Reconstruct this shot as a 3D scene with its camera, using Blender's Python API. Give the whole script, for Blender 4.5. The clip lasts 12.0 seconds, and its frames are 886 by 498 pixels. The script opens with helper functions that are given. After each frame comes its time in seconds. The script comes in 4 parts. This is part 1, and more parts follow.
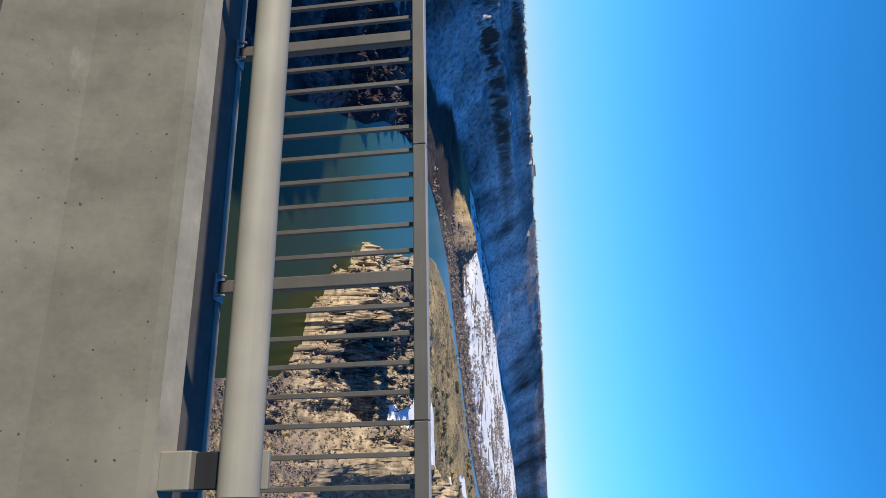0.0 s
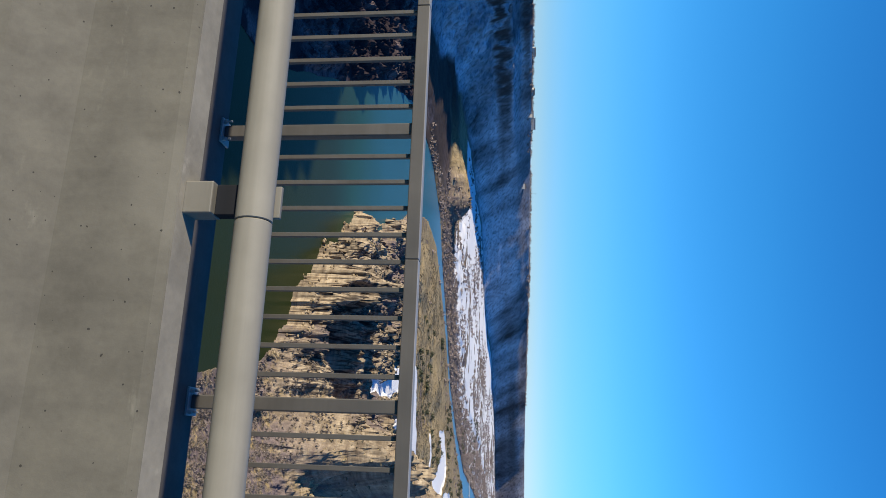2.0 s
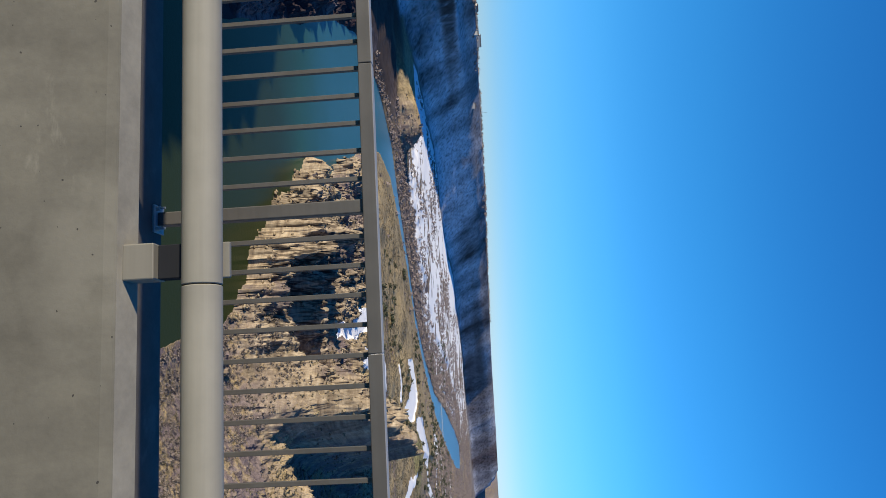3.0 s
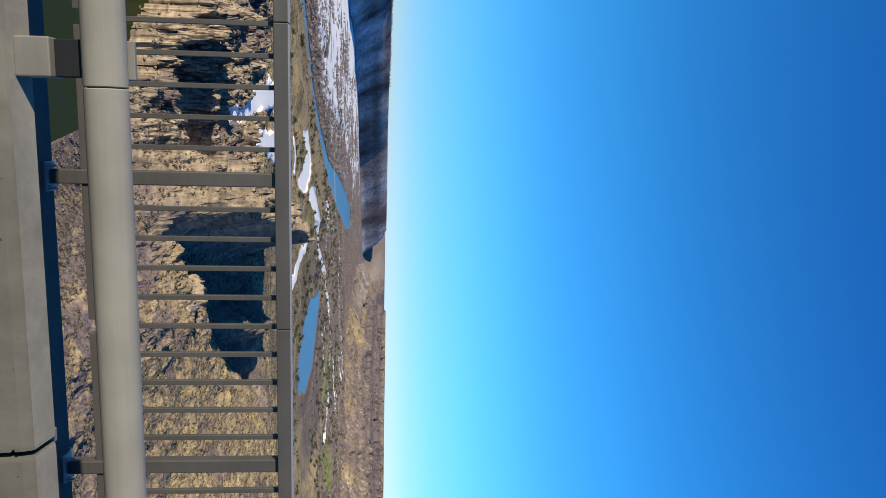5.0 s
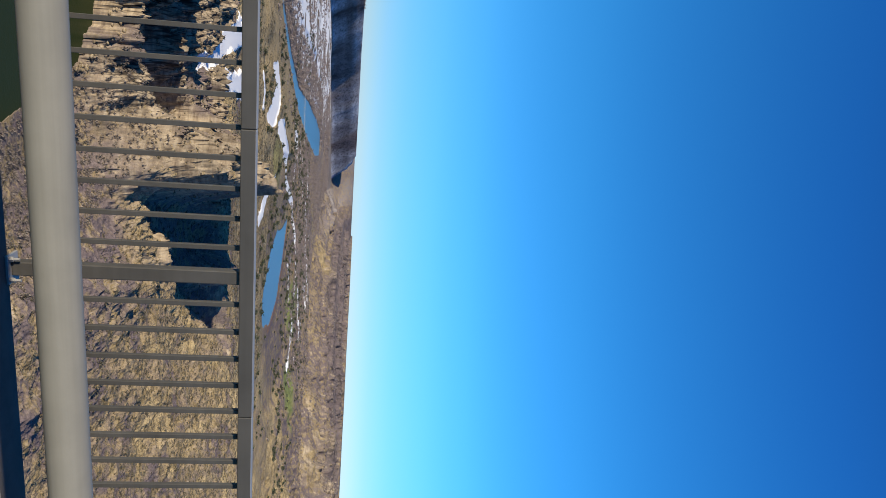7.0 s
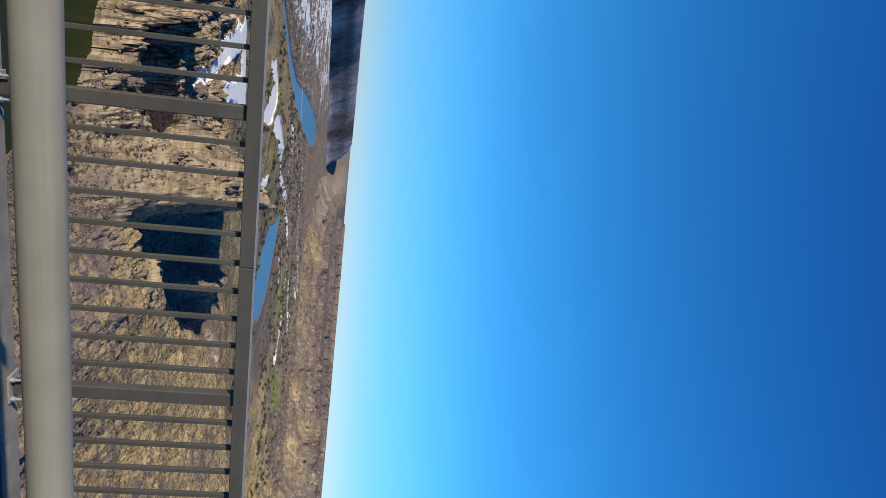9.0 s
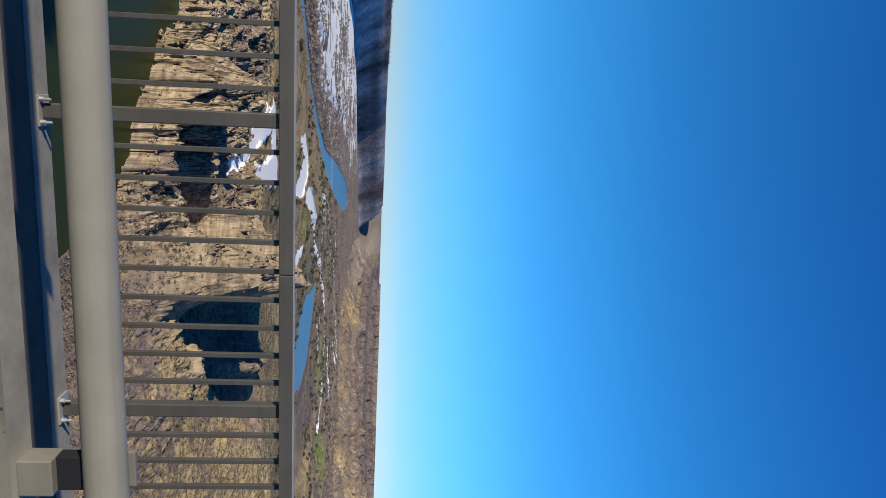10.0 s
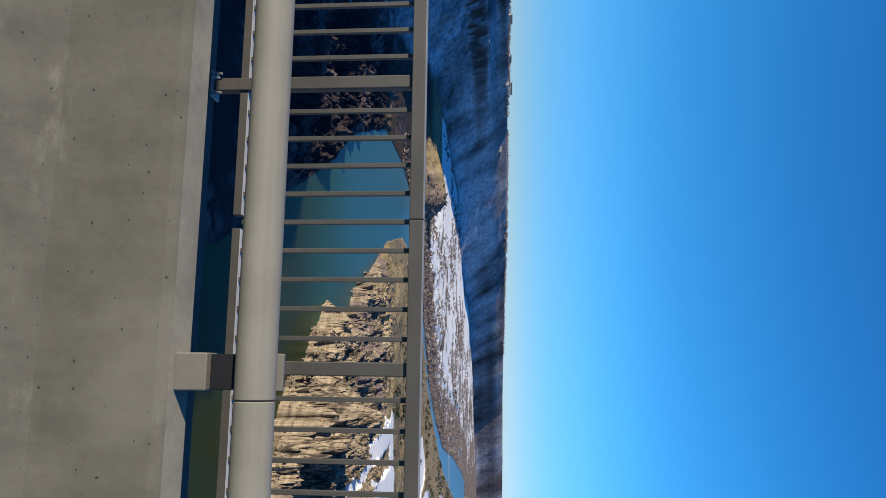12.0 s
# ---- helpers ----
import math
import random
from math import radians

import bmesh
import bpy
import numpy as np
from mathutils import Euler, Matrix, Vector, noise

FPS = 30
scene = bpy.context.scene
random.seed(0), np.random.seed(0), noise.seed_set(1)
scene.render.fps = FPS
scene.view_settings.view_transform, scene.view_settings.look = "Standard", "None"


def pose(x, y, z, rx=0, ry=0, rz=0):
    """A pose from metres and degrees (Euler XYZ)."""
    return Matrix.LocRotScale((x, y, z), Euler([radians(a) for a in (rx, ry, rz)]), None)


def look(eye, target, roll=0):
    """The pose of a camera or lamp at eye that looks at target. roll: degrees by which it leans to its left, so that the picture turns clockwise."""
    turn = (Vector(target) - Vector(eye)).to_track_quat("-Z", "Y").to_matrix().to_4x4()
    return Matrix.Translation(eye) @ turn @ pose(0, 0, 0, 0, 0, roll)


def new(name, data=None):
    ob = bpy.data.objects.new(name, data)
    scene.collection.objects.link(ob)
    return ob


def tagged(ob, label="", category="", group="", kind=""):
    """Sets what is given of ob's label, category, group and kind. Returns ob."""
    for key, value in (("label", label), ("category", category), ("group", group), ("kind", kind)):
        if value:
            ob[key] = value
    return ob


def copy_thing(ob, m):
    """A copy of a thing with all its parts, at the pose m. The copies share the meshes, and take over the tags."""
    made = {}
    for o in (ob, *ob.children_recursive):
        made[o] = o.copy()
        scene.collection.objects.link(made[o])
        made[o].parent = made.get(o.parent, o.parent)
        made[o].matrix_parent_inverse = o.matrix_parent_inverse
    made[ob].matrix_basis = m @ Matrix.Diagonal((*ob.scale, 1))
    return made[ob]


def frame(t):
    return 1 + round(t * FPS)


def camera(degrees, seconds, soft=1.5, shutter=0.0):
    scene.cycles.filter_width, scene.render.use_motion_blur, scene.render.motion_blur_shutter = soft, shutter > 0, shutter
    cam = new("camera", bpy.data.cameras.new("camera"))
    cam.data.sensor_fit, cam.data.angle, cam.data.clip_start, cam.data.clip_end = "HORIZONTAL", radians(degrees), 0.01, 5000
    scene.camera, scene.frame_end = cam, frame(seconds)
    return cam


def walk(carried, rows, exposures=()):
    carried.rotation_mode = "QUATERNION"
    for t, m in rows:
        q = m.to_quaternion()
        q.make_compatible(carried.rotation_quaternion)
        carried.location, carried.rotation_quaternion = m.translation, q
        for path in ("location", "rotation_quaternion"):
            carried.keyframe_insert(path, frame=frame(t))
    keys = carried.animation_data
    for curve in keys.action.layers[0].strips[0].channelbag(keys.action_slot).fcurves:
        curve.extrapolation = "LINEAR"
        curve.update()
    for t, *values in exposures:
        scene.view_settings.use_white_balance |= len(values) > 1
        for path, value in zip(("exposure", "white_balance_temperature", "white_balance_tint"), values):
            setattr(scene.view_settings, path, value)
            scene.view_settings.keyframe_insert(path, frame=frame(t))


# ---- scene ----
cam = camera(62.2, 12.0, soft=0.75, shutter=0.0)
EYE = 2.28  # height of the path's zero above the walkway
# seconds, x, y, z, heading, pitch, roll; the phone is held on its side
ROWS = [
    (0.0, 0.0, -0.011, 0.091, 20.394, -6.888, 86.308),
    (0.5, -8.172, -0.021, 0.071, 17.988, -7.153, 89.598),
    (1.0, -16.204, -0.096, 0.074, 16.238, -7.343, 88.585),
    (1.5, -24.254, -0.115, 0.047, 15.48, -7.579, 89.695),
    (2.0, -32.685, -0.133, 0.1, 15.575, -6.442, 90.314),
    (2.5, -40.653, -0.058, 0.089, 10.71, -4.195, 86.81),
    (2.7, -43.808, -0.06, 0.082, 10.54, -3.915, 86.785),
    (4.3, -68.482, -0.18, 0.01, -7.322, 2.242, 87.75),
    (4.5, -71.564, -0.186, 0.009, -8.7, 3.507, 90.042),
    (5.0, -79.277, -0.157, -0.001, -9.499, 4.386, 90.77),
    (5.5, -86.913, -0.138, 0.005, -9.448, 5.249, 90.374),
    (6.0, -94.526, -0.061, 0.009, -9.978, 6.022, 88.92),
    (6.5, -102.1, 0.002, 0.002, -12.779, 6.991, 90.16),
    (6.7, -105.144, 0.03, 0.0, -14.214, 7.258, 91.722),
    (8.3, -129.685, 0.22, -0.005, -16.345, 6.515, 94.524),
    (8.5, -132.67, 0.237, -0.01, -16.45, 6.714, 93.679),
    (9.0, -140.037, 0.249, -0.054, -16.278, 7.702, 95.026),
    (9.5, -146.948, 0.211, -0.041, -13.812, 5.654, 90.589),
    (10.0, -154.267, 0.126, -0.042, -12.32, 4.746, 91.9),
    (10.5, -161.583, 0.106, -0.048, -6.037, 3.044, 89.557),
    (11.0, -168.79, 0.063, -0.082, 5.686, -2.425, 87.487),
    (11.5, -176.02, 0.046, -0.111, 8.055, -2.298, 89.171),
    (12.0, -183.226, -0.064, -0.11, 9.291, -4.666, 90.039),
]
walk(cam, [(t, pose(x, y, z + EYE, 90 + pitch, 0, yaw) @ pose(0, 0, 0, 0, 0, roll)) for t, x, y, z, yaw, pitch, roll in ROWS],
     exposures=[(0.0, 0.71), (1.5, 0.59), (2.5, 0.49), (4.5, 0.42), (6.5, 0.36), (9.0, 0.17), (10.5, 0.23), (12.0, 0.32)])

# ---- light ----
SUN_EL = 19.0
SUN_TO = Vector((-0.80, -0.60, 0)).normalized() * math.cos(radians(SUN_EL)) + Vector((0, 0, math.sin(radians(SUN_EL))))
world = bpy.data.worlds.new("world")
scene.world = world
world.use_nodes = True
wn = world.node_tree
wn.nodes.clear()
sky = wn.nodes.new("ShaderNodeTexSky")
sky.sky_type = "NISHITA"
sky.sun_disc = False
sky.sun_elevation = radians(SUN_EL)
sky.sun_rotation = math.atan2(SUN_TO.x, SUN_TO.y)
sky.altitude = 1100
sky.air_density = 1.0
sky.dust_density = 0.0
sky.ozone_density = 5.2
bgn = wn.nodes.new("ShaderNodeBackground")
bgn.inputs["Strength"].default_value = 0.14
won = wn.nodes.new("ShaderNodeOutputWorld")
tint = wn.nodes.new("ShaderNodeMix")
tint.data_type, tint.blend_type = "RGBA", "MULTIPLY"
tint.inputs[0].default_value = 1.0
tint.inputs[7].default_value = (0.73, 0.92, 1.07, 1)
hsv = wn.nodes.new("ShaderNodeHueSaturation")
hsv.inputs["Saturation"].default_value = 1.12
wn.links.new(sky.outputs[0], tint.inputs[6])
wn.links.new(tint.outputs[2], hsv.inputs["Color"])
even = wn.nodes.new("ShaderNodeMix")
even.data_type = "RGBA"
even.inputs[0].default_value = 0.2
even.inputs[7].default_value = (0.15, 1.0, 2.9, 1)
wn.links.new(hsv.outputs[0], even.inputs[6])
# a thin bright layer of air low down, and a sky that deepens towards its top
way = wn.nodes.new("ShaderNodeTexCoord")
up = wn.nodes.new("ShaderNodeSeparateXYZ")
wn.links.new(way.outputs["Generated"], up.inputs[0])
depth = wn.nodes.new("ShaderNodeValToRGB")
AIR = [(0.0, (0.84, 0.83, 0.95)), (0.03, (0.77, 0.83, 0.97)), (0.06, (0.8, 0.91, 1.0)), (0.105, (0.95, 1.07, 1.08)), (0.16, (1.04, 1.18, 1.09)),
       (0.3, (1.05, 1.18, 1.07)), (0.46, (0.93, 1.02, 1.02)), (0.58, (0.75, 0.86, 1.0)), (0.75, (0.7, 0.6, 0.8)), (1.0, (0.7, 0.42, 0.6))]
while len(depth.color_ramp.elements) < len(AIR):
    depth.color_ramp.elements.new(0.5)
for el, (place, tone) in zip(depth.color_ramp.elements, AIR):
    el.position, el.color = place, (*tone, 1)
wn.links.new(up.outputs[2], depth.inputs[0])
air = wn.nodes.new("ShaderNodeMix")
air.data_type, air.blend_type = "RGBA", "MULTIPLY"
air.inputs[0].default_value = 1.0
wn.links.new(even.outputs[2], air.inputs[6])
wn.links.new(depth.outputs[0], air.inputs[7])
wn.links.new(air.outputs[2], bgn.inputs[0])
wn.links.new(bgn.outputs[0], won.inputs[0])
sun = new("sun", bpy.data.lights.new("sun", "SUN"))
sun.data.energy = 5.0
sun.data.angle = radians(0.53)
sun.data.color = (1.0, 0.88, 0.68)
sun.matrix_world = look((0, 0, 300), Vector((0, 0, 300)) - SUN_TO)


# ---- materials ----
def mat(name, rough=0.8, metal=0.0):
    m = bpy.data.materials.new(name)
    m.use_nodes = True
    b = m.node_tree.nodes["Principled BSDF"]
    b.inputs["Roughness"].default_value = rough
    b.inputs["Metallic"].default_value = metal
    return m, m.node_tree, b


def node(nt, kind, **kw):
    n = nt.nodes.new(kind)
    for k, v in kw.items():
        if k in n.inputs:
            n.inputs[k].default_value = v
    return n


def noise_of(nt, vec, scale, detail=4, rough=0.6):
    n = node(nt, "ShaderNodeTexNoise", Scale=scale, Detail=detail, Roughness=rough)
    nt.links.new(vec, n.inputs["Vector"])
    return n.outputs["Fac"]


def ramp(nt, fac, stops):
    r = nt.nodes.new("ShaderNodeValToRGB")
    els = r.color_ramp.elements
    while len(els) < len(stops):
        els.new(0.5)
    for e, (p, c) in zip(els, stops):
        e.position, e.color = p, (*c, 1)
    nt.links.new(fac, r.inputs[0])
    return r.outputs[0]


def mix(nt, fac, a, b, how="MIX"):
    m = nt.nodes.new("ShaderNodeMix")
    m.data_type, m.blend_type = "RGBA", how
    for s, v in ((m.inputs[0], fac), (m.inputs[6], a), (m.inputs[7], b)):
        if isinstance(v, (int, float)):
            s.default_value = v
        elif isinstance(v, tuple):
            s.default_value = (*v, 1)
        else:
            nt.links.new(v, s)
    return m.outputs[2]


def maths(nt, op, a, b=0.0, c=None):
    m = nt.nodes.new("ShaderNodeMath")
    m.operation = op
    for s, v in zip(m.inputs, (a, b) if c is None else (a, b, c)):
        if isinstance(v, (int, float)):
            s.default_value = v
        else:
            nt.links.new(v, s)
    return m.outputs[0]


def bump(nt, b, height, strength=0.3, dist=0.01):
    n = node(nt, "ShaderNodeBump", Strength=strength, Distance=dist)
    nt.links.new(height, n.inputs["Height"])
    nt.links.new(n.outputs[0], b.inputs["Normal"])


def smooth_step(nt, v, lo, hi):
    m = nt.nodes.new("ShaderNodeMapRange")
    m.interpolation_type = "SMOOTHSTEP"
    m.inputs[1].default_value, m.inputs[2].default_value = lo, hi
    nt.links.new(v, m.inputs[0])
    return m.outputs[0]


def position(nt):
    return nt.nodes.new("ShaderNodeNewGeometry").outputs["Position"]


def concrete(name, base, pits=True, posts=False):
    m, nt, b = mat(name, 0.86)
    p = position(nt)
    big = noise_of(nt, p, 0.9, 5, 0.65)
    fine = noise_of(nt, p, 26, 6, 0.7)
    # streaks that run down the face
    mp = node(nt, "ShaderNodeMapping", Scale=(2.2, 2.2, 0.35))
    nt.links.new(p, mp.inputs[0])
    streak = noise_of(nt, mp.outputs[0], 2.2, 5, 0.6)
    c = ramp(nt, big, [(0.25, tuple(v * 0.80 for v in base)), (0.55, base), (0.8, tuple(v * 1.16 for v in base))])
    c = mix(nt, 0.5, c, ramp(nt, streak, [(0.3, (0.62, 0.61, 0.6)), (0.62, (1.06, 1.05, 1.03))]), "MULTIPLY")
    c = mix(nt, 0.35, c, ramp(nt, fine, [(0.3, (0.72, 0.72, 0.72)), (0.7, (1.15, 1.15, 1.15))]), "MULTIPLY")
    cloud = noise_of(nt, p, 3.2, 4, 0.6)
    c = mix(nt, 0.55, c, ramp(nt, cloud, [(0.34, (0.70, 0.69, 0.67)), (0.5, (1.0, 1.0, 1.0)), (0.68, (1.2, 1.19, 1.16))]), "MULTIPLY")
    # pale smears of lime
    mp2 = node(nt, "ShaderNodeMapping", Scale=(0.8, 1.0, 2.0))
    nt.links.new(p, mp2.inputs[0])
    lime = smooth_step(nt, noise_of(nt, mp2.outputs[0], 1.7, 6, 0.7), 0.60, 0.72)
    c = mix(nt, maths(nt, "MULTIPLY", lime, 0.55), c, tuple(min(v * 1.7, 0.8) for v in base))
    if posts:
        # pale wash where the rail posts were set, every 3.05 m along the top
        sep = nt.nodes.new("ShaderNodeSeparateXYZ")
        nt.links.new(p, sep.inputs[0])
        turn = maths(nt, "FRACT", maths(nt, "DIVIDE", maths(nt, "ADD", sep.outputs[0], 610.19 + 1.525), 3.05))
        off = maths(nt, "MULTIPLY", maths(nt, "ABSOLUTE", maths(nt, "SUBTRACT", turn, 0.5)), 3.05)
        off = maths(nt, "ADD", off, maths(nt, "MULTIPLY", maths(nt, "SUBTRACT", cloud, 0.5), 1.2))
        wash = maths(nt, "MULTIPLY", maths(nt, "SUBTRACT", 1.0, smooth_step(nt, off, 0.12, 0.42)), smooth_step(nt, maths(nt, "ADD", sep.outputs[2], maths(nt, "MULTIPLY", big, 0.3)), 0.62, 0.85))
        c = mix(nt, maths(nt, "MULTIPLY", wash, 0.5), c, tuple(v * 1.55 for v in base))
    h = fine
    if pits:
        v = node(nt, "ShaderNodeTexVoronoi", Scale=9.0)
        v.voronoi_dimensions = "2D"
        sp = nt.nodes.new("ShaderNodeSeparateXYZ")
        nt.links.new(p, sp.inputs[0])
        flat = nt.nodes.new("ShaderNodeCombineXYZ")
        nt.links.new(sp.outputs[0], flat.inputs[0])
        nt.links.new(maths(nt, "ADD", sp.outputs[2], maths(nt, "MULTIPLY", sp.outputs[1], 0.8)), flat.inputs[1])
        jag = nt.nodes.new("ShaderNodeVectorMath")
        jag.operation = "MULTIPLY_ADD"
        ragged = node(nt, "ShaderNodeTexNoise", Scale=28.0, Detail=2.0)
        nt.links.new(p, ragged.inputs["Vector"])
        nt.links.new(ragged.outputs["Color"], jag.inputs[0])
        jag.inputs[1].default_value = (0.022, 0.022, 0.0)
        nt.links.new(flat.outputs[0], jag.inputs[2])
        nt.links.new(jag.outputs[0], v.inputs["Vector"])
        rare = nt.nodes.new("ShaderNodeSeparateColor")
        nt.links.new(v.outputs["Color"], rare.inputs[0])
        size = maths(nt, "MULTIPLY", maths(nt, "POWER", rare.outputs[0], 2.3), 0.058)
        hole = maths(nt, "MULTIPLY", maths(nt, "LESS_THAN", v.outputs["Distance"], size), maths(nt, "GREATER_THAN", rare.outputs[1], 0.12))
        c = mix(nt, maths(nt, "MULTIPLY", hole, 0.9), c, (0.02, 0.018, 0.015))
        h = maths(nt, "SUBTRACT", fine, maths(nt, "MULTIPLY", hole, 2.0))
    nt.links.new(c, b.inputs["Base Color"])
    bump(nt, b, h, 0.25, 0.006)
    return m


def painted(name, base, rough=0.5, metal=0.0, chip=(0.2, 0.12, 0.07), spec=0.4):
    m, nt, b = mat(name, rough, metal)
    p = position(nt)
    big = noise_of(nt, p, 2.5, 5, 0.6)
    fine = noise_of(nt, p, 60, 4, 0.6)
    c = ramp(nt, big, [(0.3, tuple(v * 0.86 for v in base)), (0.7, tuple(v * 1.08 for v in base))])
    mp = node(nt, "ShaderNodeMapping", Scale=(1.0, 9.0, 9.0))
    nt.links.new(p, mp.inputs[0])
    scr = noise_of(nt, mp.outputs[0], 5.0, 6, 0.75)
    c = mix(nt, smooth_step(nt, scr, 0.70, 0.76), c, chip)
    ms = node(nt, "ShaderNodeMapping", Scale=(0.5, 22.0, 22.0))
    nt.links.new(p, ms.inputs[0])
    c = mix(nt, 0.35, c, ramp(nt, noise_of(nt, ms.outputs[0], 0.9, 5, 0.6), [(0.36, (0.78, 0.76, 0.72)), (0.6, (1.06, 1.05, 1.04))]), "MULTIPLY")
    nt.links.new(c, b.inputs["Base Color"])
    b.inputs["Specular IOR Level"].default_value = spec
    r = ramp(nt, big, [(0.2, (rough - 0.08,) * 3), (0.8, (rough + 0.12,) * 3)])
    nt.links.new(r, b.inputs["Roughness"])
    bump(nt, b, fine, 0.12, 0.003)
    return m


M_barrier = concrete("barrier_concrete", (0.121, 0.113, 0.09), True, True)
# brighter than the face, to put sunlight into the barrier top's colour
M_barrier_top = concrete("sunlit_barrier_top", (0.263, 0.243, 0.195), False)
# walkway concrete twice: dark for its shaded part, pale for its sunlit edge
M_walk = concrete("shaded_walkway_concrete", (0.085, 0.075, 0.066), False)
M_sunlit_edge = concrete("sunlit_edge_concrete", (0.26, 0.235, 0.195), False)
M_asphalt = concrete("asphalt", (0.055, 0.055, 0.056), False)
M_pipe = painted("cream_pipe_paint", (0.244, 0.23, 0.19), 0.58, 0.0, (0.16, 0.11, 0.075), 0.15)
M_post = painted("beige_post_paint", (0.175, 0.163, 0.133), 0.6)
M_steel = painted("weathered_fence_steel", (0.078, 0.074, 0.067), 0.5, 0.1)
# two pale tones that put sunlight into the rails' top faces
M_rail_top_lit = painted("sunlit_rail_top", (0.33, 0.32, 0.3), 0.6)
M_low_rail_top_lit = painted("sunlit_low_rail_top", (0.5, 0.49, 0.47), 0.7)
# near-black, so that the stem's colour holds the shade below the pipe
M_dark = painted("shade_dark_stem_steel", (0.018, 0.019, 0.022), 0.85, 0.0, (0.03, 0.024, 0.02), 0.1)
M_galv = painted("galvanised_bolt", (0.36, 0.35, 0.33), 0.5, 0.3)


# ---- meshes ----
def link_bm(name, bm, material, parent=None, label=""):
    me = bpy.data.meshes.new(name)
    bm.to_mesh(me)
    bm.free()
    me.materials.append(material)
    ob = new(name, me)
    ob.parent = parent
    if label:
        ob["label"] = label
    return ob


def part(name, bm, material, parent, label=""):
    return link_bm(name, bm, material, parent, label)


def box(bm, x0, x1, y0, y1, z0, z1, bevel=0.0):
    r = bmesh.ops.create_cube(bm, size=1.0)
    vs = r["verts"]
    bmesh.ops.scale(bm, vec=(x1 - x0, y1 - y0, z1 - z0), verts=vs)
    bmesh.ops.translate(bm, vec=((x0 + x1) / 2, (y0 + y1) / 2, (z0 + z1) / 2), verts=vs)
    if bevel:
        es = list({e for v in vs for e in v.link_edges})
        bmesh.ops.bevel(bm, geom=es, offset=bevel, segments=2, affect="EDGES", profile=0.5)
    return bm


def extruded(profile, x0, x1, end_inset=0.0):
    """A profile of (y, z) drawn out along x, with its end edges pulled in a little."""
    bm = bmesh.new()
    cy = sum(p[0] for p in profile) / len(profile)
    cz = sum(p[1] for p in profile) / len(profile)
    rings = []
    e = end_inset
    spec = [(x0, 0.97), (x0 + e, 1.0), (x1 - e, 1.0), (x1, 0.97)] if e else [(x0, 1.0), (x1, 1.0)]
    for x, s in spec:
        rings.append([bm.verts.new((x, cy + (y - cy) * s, cz + (z - cz) * s)) for y, z in profile])
    for a, b2 in zip(rings, rings[1:]):
        for i in range(len(profile)):
            j = (i + 1) % len(profile)
            bm.faces.new((a[i], a[j], b2[j], b2[i]))
    bm.faces.new(rings[0][::-1])
    bm.faces.new(rings[-1])
    bmesh.ops.recalc_face_normals(bm, faces=bm.faces)
    return bm


def empty(name, m=None):
    ob = new(name)
    if m is not None:
        ob.matrix_world = m
    return ob


X_MIN, X_MAX = -252.0, 66.0
PIPE_Y, PIPE_Z, PIPE_R = 2.868, 1.177, 0.083
FENCE_Y = 4.99


# ---- the canyon: one sheet of ground to the horizon ----
WATER_Z = -147.2


def hash01(ix, iy, seed):
    h = (ix.astype(np.int64) * 374761393 + iy.astype(np.int64) * 668265263 + seed * 982451653) & 0x7FFFFFFF
    h = ((h ^ (h >> 13)) * 1274126177) & 0x7FFFFFFF
    return ((h ^ (h >> 16)) & 0xFFFF) / 65535.0


def vnoise(x, y, seed=0):
    ix, iy = np.floor(x), np.floor(y)
    fx, fy = x - ix, y - iy
    u, v = fx * fx * (3 - 2 * fx), fy * fy * (3 - 2 * fy)
    a, b = hash01(ix, iy, seed), hash01(ix + 1, iy, seed)
    c, d = hash01(ix, iy + 1, seed), hash01(ix + 1, iy + 1, seed)
    return (a * (1 - u) + b * u) * (1 - v) + (c * (1 - u) + d * u) * v


def fbm(x, y, size, octaves=5, gain=0.5, seed=0, ridged=False):
    out, amp, tot, f = np.zeros_like(x), 1.0, 0.0, 1.0 / size
    for o in range(octaves):
        n = vnoise(x * f + 17.3 * o, y * f - 9.1 * o, seed + o)
        if ridged:
            n = 1 - np.abs(2 * n - 1)
        out += amp * n
        tot += amp
        amp *= gain
        f *= 2.03
    return out / tot


def sstep(a, b, v):
    t = np.clip((v - a) / (b - a), 0, 1)
    return t * t * (3 - 2 * t)


def chain(x, y, pts):
    """Distance to a line of (x, y, half width) points, less the half width there."""
    best = np.full_like(x, 1e9)
    for (ax, ay, aw), (bx, by, bw) in zip(pts, pts[1:]):
        dx, dy = bx - ax, by - ay
        t = np.clip(((x - ax) * dx + (y - ay) * dy) / (dx * dx + dy * dy), 0, 1)
        best = np.minimum(best, np.hypot(x - ax - t * dx, y - ay - t * dy) - (aw + t * (bw - aw)))
    return best


def side(x, y, pts):
    """Signed distance to an open line: positive on its left when walking along it."""
    best, sign = np.full_like(x, 1e9), np.zeros_like(x)
    for (ax, ay), (bx, by) in zip(pts, pts[1:]):
        dx, dy = bx - ax, by - ay
        t = np.clip(((x - ax) * dx + (y - ay) * dy) / (dx * dx + dy * dy), 0, 1)
        d = np.hypot(x - ax - t * dx, y - ay - t * dy)
        s = dx * (y - ay) - dy * (x - ax)
        near = d < best
        best = np.where(near, d, best)
        sign = np.where(near, np.sign(s), sign)
    return best * sign


